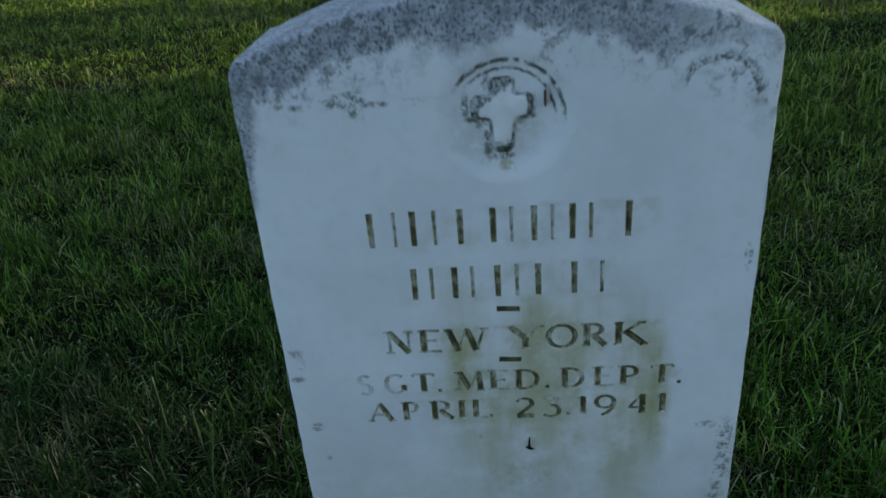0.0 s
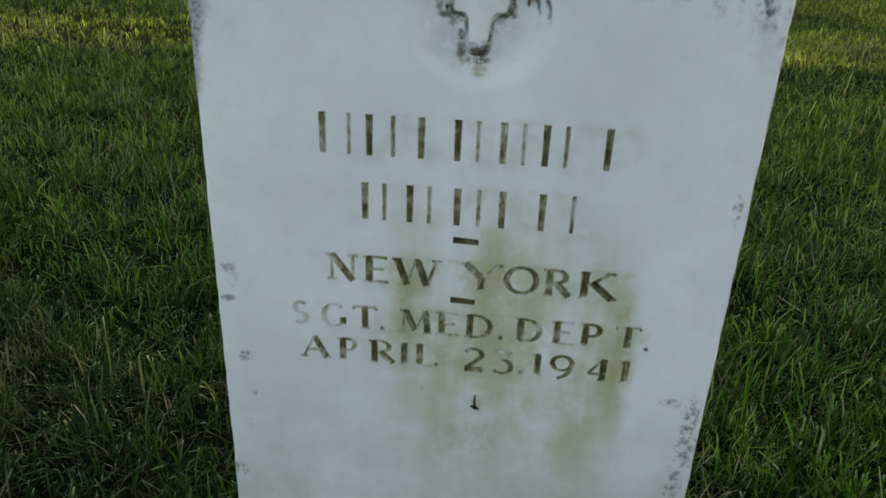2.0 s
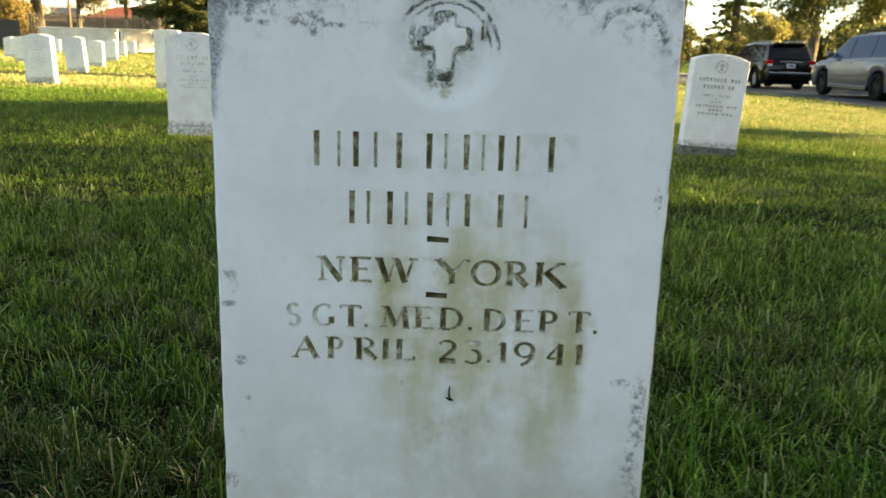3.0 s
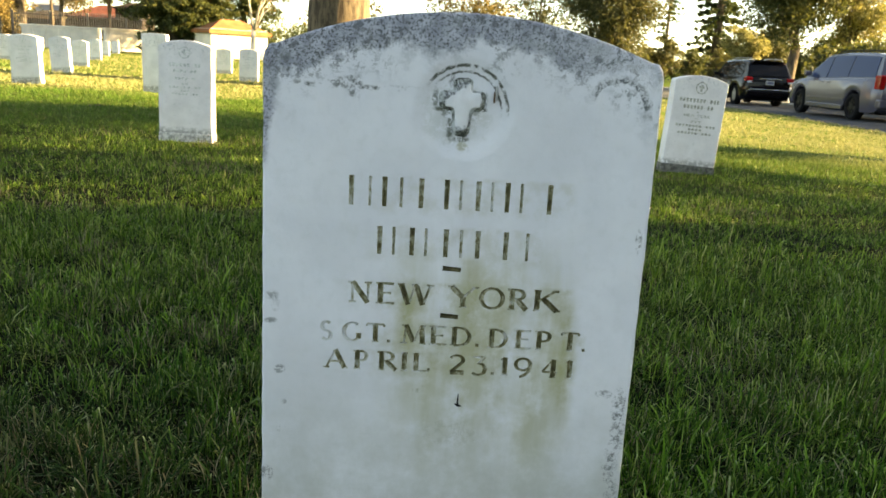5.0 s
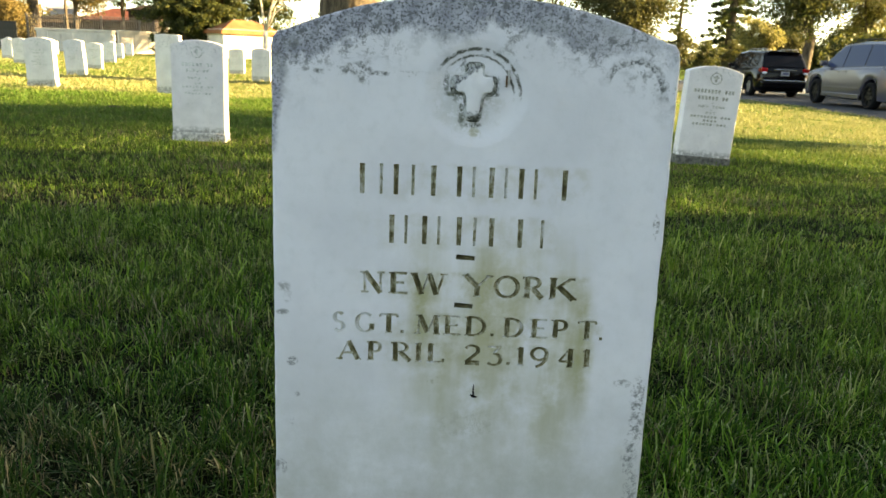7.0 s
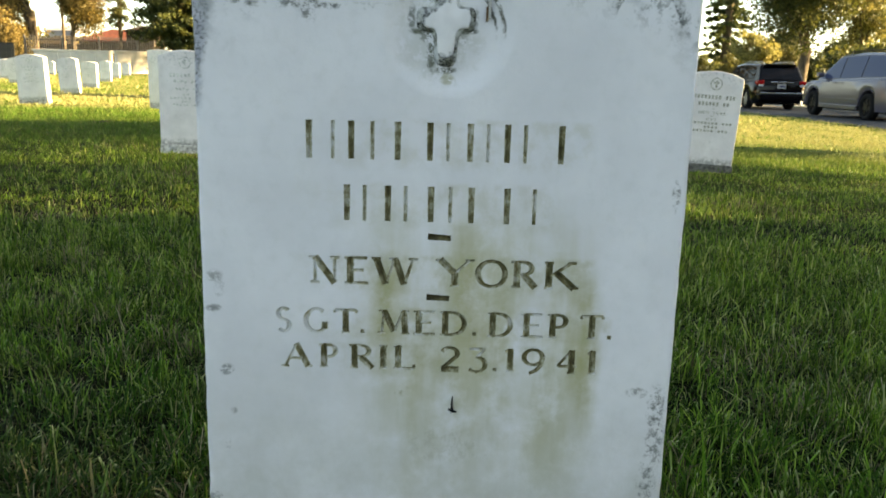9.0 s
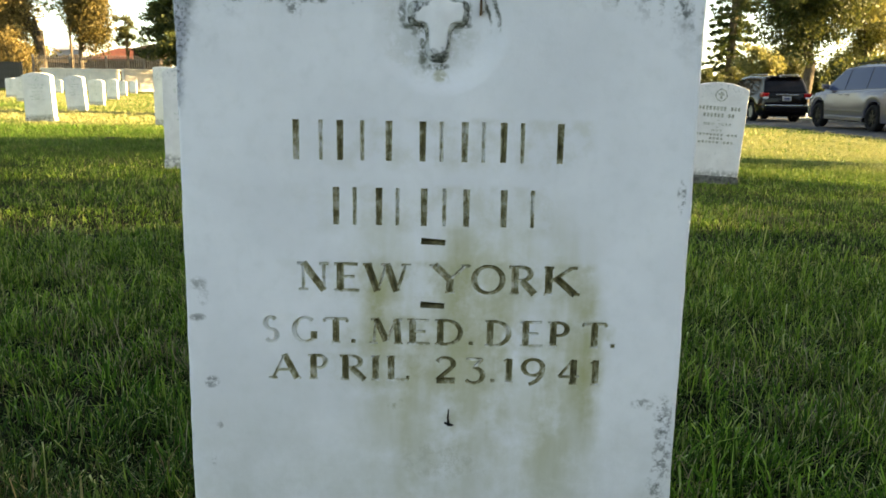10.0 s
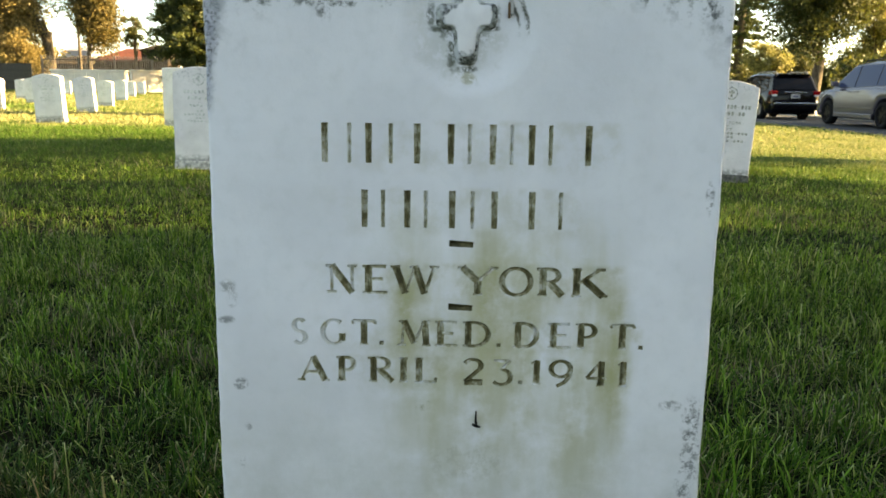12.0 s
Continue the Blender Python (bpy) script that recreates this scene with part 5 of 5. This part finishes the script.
    for j in range(ny):
        for i in range(nx):
            bm.faces.new((vs[j][i], vs[j][i + 1], vs[j + 1][i + 1], vs[j + 1][i]))
    ob = new("hillside", mesh_of(bm, "hillside", HILL, True))
    tagged(ob, "dry sunlit slope rising behind the fence", "slope", "", "structure")
    cs = []
    for k in range(420):
        x = rng.uniform(-84, -52)
        q = rng.uniform(0, 0.75)
        z = float(smooth01(q, 0.0, 0.7)) * rise(x)
        cs.append(((x, 70 + 40 * q, z + 0.2), rng.uniform(0.6, 1.6)))
    v, f = leaf_cloud(cs, 46, 0.26, 6, 0.6)
    tagged(new("slope_shrubs", cloud_mesh("slope_shrubs", v, f, LEAF_AMBER_SUNLIT)), "amber and yellow shrubs covering the slope", "shrubs", "", "stuff")


hillside()


# ---- cars ----
def loft(bm, stations, close=True):
    """Skin between cross-sections of equal vertex count."""
    rings = [[bm.verts.new(p) for p in ring] for ring in stations]
    n = len(rings[0])
    for a, b in zip(rings, rings[1:]):
        for k in range(n):
            bm.faces.new((a[k], a[(k + 1) % n], b[(k + 1) % n], b[k]))
    if close:
        bm.faces.new(rings[0][::-1])
        bm.faces.new(rings[-1])
    bmesh.ops.recalc_face_normals(bm, faces=bm.faces)
    return bm


def wheel(parent, x, y, r, w, rim_mat, side, spokes=5):
    """A wheel at the height of its radius; side: -1 for the left of the car, 1 for its right."""
    bm = bmesh.new()
    prof = [(-w / 2, r * 0.66), (-w / 2, r * 0.9), (-w / 2 + 0.03, r), (w / 2 - 0.03, r), (w / 2, r * 0.9), (w / 2, r * 0.66)]
    n = 32
    rings = [[bm.verts.new((px, rr * math.cos(2 * math.pi * k / n), rr * math.sin(2 * math.pi * k / n))) for px, rr in prof] for k in range(n)]
    for k in range(n):
        for j in range(len(prof)):
            bm.faces.new((rings[k][j], rings[k][(j + 1) % len(prof)], rings[(k + 1) % n][(j + 1) % len(prof)], rings[(k + 1) % n][j]))
    bmesh.ops.recalc_face_normals(bm, faces=bm.faces)
    wh = new("wheel")
    wh.parent = parent
    wh.matrix_basis = pose(x, y, r)
    part("tyre", bm, RUBBER, wh, "", True)
    bm = bmesh.new()
    fx = side * (w / 2 - 0.025)
    tube(bm, [(fx - side * 0.12, 0, 0), (fx - side * 0.03, 0, 0)], [r * 0.66, r * 0.66], 28)
    for k in range(spokes):
        m = Matrix.Rotation(2 * math.pi * k / spokes, 4, "X")
        box(bm, min(fx - side * 0.03, fx), max(fx - side * 0.03, fx), -r * 0.09, r * 0.09, r * 0.1, r * 0.64, 0.006, 1, m)
    tube(bm, [(fx - side * 0.03, 0, 0), (fx + side * 0.008, 0, 0)], [r * 0.17, r * 0.14], 16)
    bmesh.ops.recalc_face_normals(bm, faces=bm.faces)
    part("rim", bm, rim_mat, wh)
    return wh


def car(name, label, m, L, W, H, paint, rim, wb, front_ov, wr, shape, van):
    """A parked car, nose towards +y, its rear at y = 0. shape: rows (y, bonnet or belt height, roof height or 0)."""
    ob = thing(name, label, "car", m)
    hw = W / 2
    rear_axle = L - front_ov - wb
    # lower body, with the wheel arches left open by a raised sill line
    bm = bmesh.new()
    sections = []
    axles = (rear_axle, rear_axle + wb)
    ys = sorted({0.0, 0.04, 0.12, 0.3, L - 0.3, L - 0.12, L - 0.03, L} | {round(a + d * (wr + 0.09), 3) for a in axles for d in (-1, -0.88, -0.6, -0.25, 0.25, 0.6, 0.88, 1)} | {s[0] for s in shape})
    sy = [s[0] for s in shape]
    for y in ys:
        belt = float(np.interp(y, sy, [s[1] for s in shape]))
        end = min(y, L - y)
        nar = 1.0 - 0.16 * (1 - min(1, end / 0.42)) ** 2
        low = 0.24 + 0.16 * (1 - min(1, end / 0.25)) ** 2
        for a in axles:
            d = abs(y - a)
            if d <= wr + 0.09:
                low = max(low, wr + math.sqrt(max(0.0, (wr + 0.09) ** 2 - d * d)) - 0.0)
        if end < 0.05:
            belt -= 0.10 * (1 - end / 0.05)
        low = min(low, belt - 0.12)
        h = hw * nar
        mid = low + (belt - low) * 0.5
        ring = [(-h * 0.97, low), (-h * 1.0, low + (mid - low) * 0.5), (-h * 1.0, mid), (-h * 0.975, belt - 0.06), (-h * 0.93, belt), (-h * 0.55, belt + 0.025), (0, belt + 0.035),
                (h * 0.55, belt + 0.025), (h * 0.93, belt), (h * 0.975, belt - 0.06), (h * 1.0, mid), (h * 1.0, low + (mid - low) * 0.5), (h * 0.97, low)]
        sections.append([(px, y, pz) for px, pz in ring])
    loft(bm, sections)
    part("body", bm, paint, ob, "", True).data.set_sharp_from_angle(angle=radians(32))
    # floor pan and arch linings
    bm = bmesh.new()
    box(bm, -hw * 0.8, hw * 0.8, 0.25, L - 0.3, 0.2, 0.55, 0.04)
    part("underbody", bm, TRIM, ob)
    # cabin
    roofs = [(s[0], s[1], s[2]) for s in shape if s[2]]
    y0, y1 = roofs[0][0], roofs[-1][0]
    bm = bmesh.new()
    secs = []
    for y, belt, roof in roofs:
        lo, hi = hw * 0.93, hw * (0.93 - 0.19 * (roof - belt) / (H - 0.95))
        secs.append([(-lo, y, belt - 0.02), (-(lo + 2 * hi) / 3, y, belt - 0.02 + (roof - 0.05 - belt) * 2 / 3), (-hi, y, roof - 0.07), (-hi * 0.9, y, roof - 0.012), (0, y, roof + 0.02), (hi * 0.9, y, roof - 0.012), (hi, y, roof - 0.07), ((lo + 2 * hi) / 3, y, belt - 0.02 + (roof - 0.05 - belt) * 2 / 3), (lo, y, belt - 0.02)])
    loft(bm, secs)
    part("cabin", bm, paint, ob, "", False)

    def wall_x(y, z):
        """Half width of the cabin at a place on its side."""
        belt = float(np.interp(y, [r[0] for r in roofs], [r[1] for r in roofs]))
        roof = float(np.interp(y, [r[0] for r in roofs], [r[2] for r in roofs]))
        lo, hi = hw * 0.93, hw * (0.93 - 0.19 * (roof - belt) / (H - 0.95))
        return float(np.interp(z, [belt - 0.02, roof - 0.07], [lo, hi]))

    def side_glass(outline):
        for s in (-1, 1):
            bm = bmesh.new()
            rows = [[bm.verts.new((s * (wall_x(y, z) + d), y, z)) for y, z in outline] for d in (-0.01, 0.014)]
            n = len(outline)
            bm.faces.new(rows[1] if s > 0 else rows[1][::-1])
            for k in range(n):
                bm.faces.new((rows[0][k], rows[0][(k + 1) % n], rows[1][(k + 1) % n], rows[1][k]))
            bmesh.ops.recalc_face_normals(bm, faces=bm.faces)
            part("side_window", bm, van["glass"], ob)

    belt = float(np.interp(L * 0.4, sy, [s[1] for s in shape]))
    for outline in van["windows"]:
        side_glass(outline)
    # rear and front glass
    (ra, rb), (fa, fb) = van["rear_glass"], van["front_glass"]
    for nm, (ya, za), (yb, zb), out in (("rear_window", ra, rb, -1), ("windscreen", fa, fb, 1)):
        bm = bmesh.new()
        wa, wb2 = wall_x(ya, za) * 0.9, wall_x(yb, zb) * 0.88
        nrm = Vector((0, zb - za, -(yb - ya))).normalized() * (0.012 if out < 0 and zb > za else 0.012)
        nrm = -nrm if nrm.y * out < 0 else nrm
        q = [Vector((-wa, ya, za)), Vector((wa, ya, za)), Vector((wb2, yb, zb)), Vector((-wb2, yb, zb))]
        a = [bm.verts.new(p - nrm) for p in q]
        b = [bm.verts.new(p + nrm) for p in q]
        bm.faces.new(b)
        for k in range(4):
            bm.faces.new((a[k], a[(k + 1) % 4], b[(k + 1) % 4], b[k]))
        bmesh.ops.recalc_face_normals(bm, faces=bm.faces)
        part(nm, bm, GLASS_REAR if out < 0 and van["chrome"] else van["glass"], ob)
    # lamps, bumpers, plate, mirrors, handles, rails
    for s in (-1, 1):
        bm = bmesh.new()
        tx, tz, th, tw = van["tail"]
        box(bm, s * tx - tw / 2, s * tx + tw / 2, -0.015, 0.22, tz - th / 2, tz + th / 2, 0.02)
        light = part("tail_light", bm, RED_LENS, ob, "red tail light")
        if van["chrome"]:
            bm = bmesh.new()
            box(bm, s * (tx - 0.02) - tw * 0.3, s * (tx - 0.02) + tw * 0.3, -0.022, 0.06, tz - th / 2 - 0.055, tz - th / 2 + 0.012, 0.01)
            part("reversing_lens", bm, CLEAR_LENS, light, "clear lower lens")
        bm = bmesh.new()
        box(bm, s * hw * 0.70 - 0.17, s * hw * 0.70 + 0.17, L - 0.22, L - 0.02, shape[-1][1] - 0.22, shape[-1][1] - 0.06, 0.03)
        part("headlight", bm, CLEAR_LENS, ob, "clear headlight")
        bm = bmesh.new()
        my = van["mirror_y"]
        mx = hw * 0.93
        box(bm, min(s * mx, s * (mx + 0.20)), max(s * mx, s * (mx + 0.20)), my - 0.05, my + 0.08, belt + 0.03, belt + 0.17, 0.035)
        part("wing_mirror", bm, van["mirror_mat"], ob)
        for hy in van["handles"]:
            bm = bmesh.new()
            box(bm, s * hw * 0.985 - 0.02, s * hw * 0.985 + 0.02, hy - 0.1, hy + 0.1, belt - 0.13, belt - 0.10, 0.008)
            part("door_handle", bm, CHROME if van["chrome"] else paint, ob)
        bm = bmesh.new()
        box(bm, min(s * hw * 0.96, s * hw * 1.012), max(s * hw * 0.96, s * hw * 1.012), rear_axle + wr + 0.12, rear_axle + wb - wr - 0.12, 0.24, 0.36, 0.015)
        part("sill", bm, TRIM if van["chrome"] else paint, ob)
        bm = bmesh.new()
        box(bm, min(s * hw * 0.985, s * hw * 1.012), max(s * hw * 0.985, s * hw * 1.012), rear_axle + wr + 0.12, rear_axle + wb - wr - 0.12, 0.50, 0.535, 0.006)
        part("side_moulding", bm, paint if not van["chrome"] else TRIM, ob)
        bm = bmesh.new()
        rx = hw * 0.62
        rz = H - 0.02
        tube(bm, [(s * rx, y0 + 0.35, rz - 0.03), (s * rx, y0 + 0.5, rz + 0.05), (s * rx, (y0 + y1) / 2, rz + 0.07), (s * rx, y1 - 1.35, rz + 0.04), (s * rx, y1 - 1.2, rz - 0.04)], [0.016] * 5, 8)
        part("roof_rail", bm, TRIM if not van["chrome"] else PALE_METAL, ob)
    bm = bmesh.new()
    box(bm, -hw * 0.92, hw * 0.92, -0.09, 0.16, 0.36, 0.60, 0.05)
    bumper = part("rear_bumper", bm, paint, ob)
    if van["chrome"]:
        bm = bmesh.new()
        box(bm, -hw * 0.86, hw * 0.86, -0.10, -0.02, 0.60, 0.645, 0.012)
        part("bumper_strip", bm, CHROME, bumper, "chrome strip")
        bm = bmesh.new()
        box(bm, -0.42, 0.42, -0.045, 0.02, 0.99, 1.035, 0.01)
        part("tailgate_strip", bm, CHROME, ob, "chrome strip")
        bm = bmesh.new()
        yr, zr = van["rear_glass"][1]
        prism(bm, [(-hw * 0.66, zr + 0.035), (hw * 0.66, zr + 0.035), (hw * 0.60, zr + 0.085), (-hw * 0.60, zr + 0.085)], yr - 0.13, yr + 0.16)
        bmesh.ops.recalc_face_normals(bm, faces=bm.faces)
        part("rear_spoiler", bm, paint, ob, "black roof spoiler over the rear window")
    bm = bmesh.new()
    box(bm, -0.155, 0.155, -0.045, 0.02, 0.80, 0.955, 0.004)
    plate = part("number_plate", bm, PLATE, ob, "white number plate with a plain dark bar")
    bm = bmesh.new()
    box(bm, -0.11, 0.11, -0.052, -0.046, 0.845, 0.905)
    part("bar", bm, BAR, plate)
    for s in (-1, 1):
        for ay in axles:
            wheel(ob, s * (hw - 0.125), ay, wr, 0.235, rim, s, 5 if van["chrome"] else 7)
    return ob


SUV = dict(windows=[[(0.58, 1.15), (0.72, 1.57), (1.34, 1.615), (1.36, 1.11)], [(1.42, 1.10), (1.40, 1.615), (2.27, 1.61), (2.32, 1.08)], [(2.38, 1.08), (2.33, 1.60), (2.72, 1.57), (3.36, 1.12), (3.36, 1.08)]],
           rear_glass=((0.11, 1.12), (0.40, 1.60)), front_glass=((3.55, 1.10), (2.85, 1.60)), tail=(0.79, 1.0, 0.15, 0.25), mirror_y=3.05, mirror_mat=BLACK_PAINT, glass=GLASS_DARK, handles=(1.55, 2.5), chrome=True)
car("suv", "black parked SUV with chrome trim and red tail lights", pose(11.93, 29.3, float(road_z(31)), 0, 0, 1.5), 4.79, 1.84, 1.73, BLACK_PAINT, RIM, 2.79, 0.93, 0.365,
    [(0.0, 1.02, 0), (0.06, 1.07, 1.12), (0.42, 1.07, 1.66), (0.9, 1.06, 1.71), (2.0, 1.05, 1.73), (2.8, 1.04, 1.66), (3.62, 1.04, 1.06), (3.9, 1.03, 0), (4.5, 0.93, 0), (4.79, 0.76, 0)], SUV)
VAN = dict(windows=[[(0.30, 1.12), (0.40, 1.62), (1.58, 1.655), (1.60, 1.10)], [(1.66, 1.10), (1.65, 1.655), (2.74, 1.64), (2.76, 1.06)], [(2.82, 1.06), (2.80, 1.635), (3.12, 1.60), (3.95, 1.08), (3.95, 1.05)]],
           rear_glass=((0.06, 1.12), (0.22, 1.60)), front_glass=((4.15, 1.06), (3.25, 1.62)), tail=(0.87, 1.0, 0.34, 0.16), mirror_y=3.75, mirror_mat=SILVER_PAINT, glass=GLASS_BLUE, handles=(2.55, 2.95), chrome=False)
car("minivan", "silver grey parked minivan with black wheels", pose(11.42, 18.95, float(road_z(21)), 0, 0, 0.5), 5.15, 1.98, 1.75, SILVER_PAINT, RIM_DARK, 3.08, 0.95, 0.345,
    [(0.0, 1.04, 0), (0.04, 1.08, 1.13), (0.24, 1.08, 1.68), (0.8, 1.07, 1.73), (2.2, 1.05, 1.75), (3.2, 1.02, 1.68), (4.2, 1.0, 1.03), (4.45, 0.98, 0), (4.9, 0.88, 0), (5.15, 0.72, 0)], VAN)


# ---- grass ----
def ripple(x, y, lo, hi, seed):
    """A smooth random field between 0 and 1, with waves of lo to hi radians a metre."""
    rng = np.random.default_rng(seed)
    s = 0 * x
    for _ in range(9):
        k, a, p = rng.uniform(lo, hi), rng.uniform(0, 2 * np.pi), rng.uniform(0, 2 * np.pi)
        s = s + np.sin(k * (x * np.cos(a) + y * np.sin(a)) + p)
    return np.clip(0.5 + 0.19 * s, 0, 1)


def blades(name, n, pick, h, w, seed, mat, label, lean=0.75, simple_blade=False, thin=0.0):
    """n grass blades, each a bent and tapered strip. pick(rng, n) gives their places."""
    rng = np.random.default_rng(seed)
    x, y = pick(rng, n)
    n = len(x)
    hid = (y > 0.15) & (np.abs(x) < 0.15 + 0.2 * y) & (y < 4.0) & (rng.random(n) < 0.7)
    x, y = x[~hid], y[~hid]
    ok = x < road_edge(y) - 0.05
    # thinner places between the tufts, where soil and thatch show
    worn = thin * (smooth01(ripple(x, y, 9, 30, 33), 0.6, 0.25) + 0.55 * smooth01(x, 0.0, -0.25) * smooth01(y, 0.55, 0.1))
    ok &= (y > 2.4) | (rng.random(len(x)) > worn)
    for sx, sy, hw, hd in ((0, 0, 0.172, 0.112), (-1.675, 4.28, 0.175, 0.11), (1.5, 4.2, 0.175, 0.11), (-3.345, 4.40, 0.175, 0.11)):
        ok &= ~((np.abs(x - sx) < hw) & (y > sy - 0.006) & (y < sy + hd))
    x, y = x[ok], y[ok]
    n = len(x)
    clump = 0.5 + 0.5 * np.sin(3.7 * x + 1.3 * np.sin(2.9 * y)) * np.sin(4.3 * y + 1.1 * np.sin(3.3 * x))
    z = lie(x, y)
    tuft = ripple(x, y, 22, 75, 31)
    hh = rng.uniform(*h, n) * (0.7 + 0.4 * clump) * (0.62 + 0.62 * tuft) * np.where(rng.random(n) < 0.05, 1.4, 1.0)
    ww = rng.uniform(*w, n)
    for sx, sy in ((-1.672, 4.33), (1.5, 4.25), (-3.345, 4.45), (-5.235, 9.12), (-6.72, 13.0), (-3.58, 8.97)):
        hh *= 0.35 + 0.65 * smooth01(np.maximum(np.abs(x - sx) - 0.17, np.abs(y - sy) - 0.05), 0.02, 0.16)
    b = 4 * np.pi * ripple(x, y, 12, 40, 32) + rng.normal(0, 2.0, n)
    a = b + np.pi / 2 + rng.uniform(-0.9, 0.9, n)
    tilt = np.minimum(np.abs(rng.normal(0, lean * (0.5 + 0.4 * (1 - clump) + 0.6 * (1 - tuft)), n)) + 0.06, 1.45)
    ux, uy = np.cos(a) * ww / 2, np.sin(a) * ww / 2
    dx, dy = np.cos(b) * np.sin(tilt) * hh, np.sin(b) * np.sin(tilt) * hh
    dz = np.cos(tilt) * hh
    p0 = np.stack([x, y, z - 0.006], -1)
    up = np.stack([dx * 0.38, dy * 0.38, dz * 0.62], -1)
    tip = np.stack([dx, dy, dz], -1)
    side = np.stack([ux, uy, 0 * ux], -1)
    if simple_blade:
        v = np.stack([p0 - side, p0 + side, p0 + tip + side * 0.3, p0 + tip - side * 0.3], 1).reshape(-1, 3)
        f = np.arange(4 * n).reshape(-1, 4)
        return tagged(new(name, cloud_mesh(name, v, f, mat, np.tile((0, 0, 0.9, 0.9), n))), label, "grass", "", "stuff")
    # narrow at the root; two in three are cut blunt by the mower, the rest end in a point
    end = side * np.where(rng.random(n) < 0.66, rng.uniform(0.45, 0.8, n), 0.1)[:, None]
    v = np.stack([p0, p0 + up + side, p0 + up - side, p0 + tip - end, p0 + tip + end], 1).reshape(-1, 3)
    k = np.arange(n)[:, None] * 5
    f = np.concatenate([k + [0, 1, 2], k + [2, 1, 4], k + [2, 4, 3]], 1).reshape(-1, 3)
    return tagged(new(name, cloud_mesh(name, v, f, mat, np.tile((0, 0.5, 0.5, 1, 1), n))), label, "grass", "", "stuff")


def wedge(y0, y1, spread0, spread1, power=1.0):
    """Places on the lawn between two distances, widening away from the stone."""
    def pick(rng, n):
        y = y0 + (y1 - y0) * rng.random(n) ** power
        half = spread0 + (spread1 - spread0) * (y - y0) / (y1 - y0)
        return rng.uniform(-1, 1, n) * half, y
    return pick


def around(rng, n):
    """Places on the lawn on all other sides of the stone."""
    x, y = rng.uniform(-7, 6, 2 * n), rng.uniform(-5, 9, 2 * n)
    keep = (y < -0.2) | (np.abs(x) > 0.65 + 0.72 * np.maximum(y, 0))
    return x[keep][:n], y[keep][:n]


def tufts(rng, n):
    """Dead patches in the turf: blades gathered round some dozens of places."""
    centre = np.random.default_rng(8)
    cy = -0.2 + 4.6 * centre.random(46) ** 1.5
    cx = centre.uniform(-1, 1, 46) * (0.8 + 0.55 * cy)
    k = rng.integers(0, 46, n)
    r = (0.05 + 0.09 * centre.random(46))[k]
    return cx[k] + r * rng.normal(size=n), cy[k] + 0.8 * r * rng.normal(size=n)


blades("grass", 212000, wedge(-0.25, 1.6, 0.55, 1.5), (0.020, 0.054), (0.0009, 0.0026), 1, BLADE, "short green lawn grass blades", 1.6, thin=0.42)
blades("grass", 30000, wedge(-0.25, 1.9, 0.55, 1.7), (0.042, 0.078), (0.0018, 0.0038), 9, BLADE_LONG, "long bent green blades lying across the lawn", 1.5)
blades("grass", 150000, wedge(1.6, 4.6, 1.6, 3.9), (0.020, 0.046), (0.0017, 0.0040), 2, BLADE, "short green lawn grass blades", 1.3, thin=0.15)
blades("grass", 145000, wedge(4.6, 12.0, 3.9, 9.4, 1.15), (0.022, 0.042), (0.006, 0.012), 3, BLADE_DRY_SUNLIT, "short sunlit yellow-green lawn grass", 0.9, True)
blades("grass", 82000, wedge(12.0, 42.0, 9.4, 29.0, 1.5), (0.028, 0.050), (0.014, 0.028), 4, BLADE_DRY_SUNLIT, "short sunlit yellow-green lawn grass", 0.9, True)
blades("grass", 40000, around, (0.03, 0.06), (0.010, 0.022), 7, BLADE, "short green lawn grass blades", 0.9, True)
blades("dry_grass", 44000, wedge(-0.25, 3.6, 0.75, 2.8, 1.7), (0.020, 0.050), (0.0007, 0.0016), 5, THATCH, "dry straw-coloured blades among the lawn", 1.7)
blades("dead_grass", 18000, tufts, (0.03, 0.065), (0.0010, 0.0022), 6, THATCH, "matted dead grass in brown patches of the lawn", 1.8)


# ---- litter on the lawn ----
SOIL_BROWN = simple("crumbled_soil", (0.062, 0.045, 0.03), 0.95, 0, 0.5, 30.0, 0.1, 0.8)


def soil_mound(x, y, r, h, seed):
    rng = np.random.default_rng(seed)
    ob = thing("soil_mound", "low crumbled mound of brown soil in the grass", "soil", pose(x, y, float(lie(x, y)) - 0.01))
    bm = bmesh.new()
    rings = [[bm.verts.new((r * q * math.cos(a) * 1.5 * rng.uniform(0.85, 1.15), r * q * math.sin(a) * rng.uniform(0.85, 1.15), h * (1 - q * q) * rng.uniform(0.7, 1.2))) for a in (2 * math.pi * k / 18 for k in range(18))] for q in (1.0, 0.75, 0.5, 0.25)]
    for a, b in zip(rings, rings[1:]):
        for k in range(18):
            bm.faces.new((a[k], a[(k + 1) % 18], b[(k + 1) % 18], b[k]))
    bm.faces.new(rings[-1])
    part("heap", bm, SOIL_BROWN, ob, "", True)


soil_mound(-3.1, 6.3, 0.085, 0.026, 3)
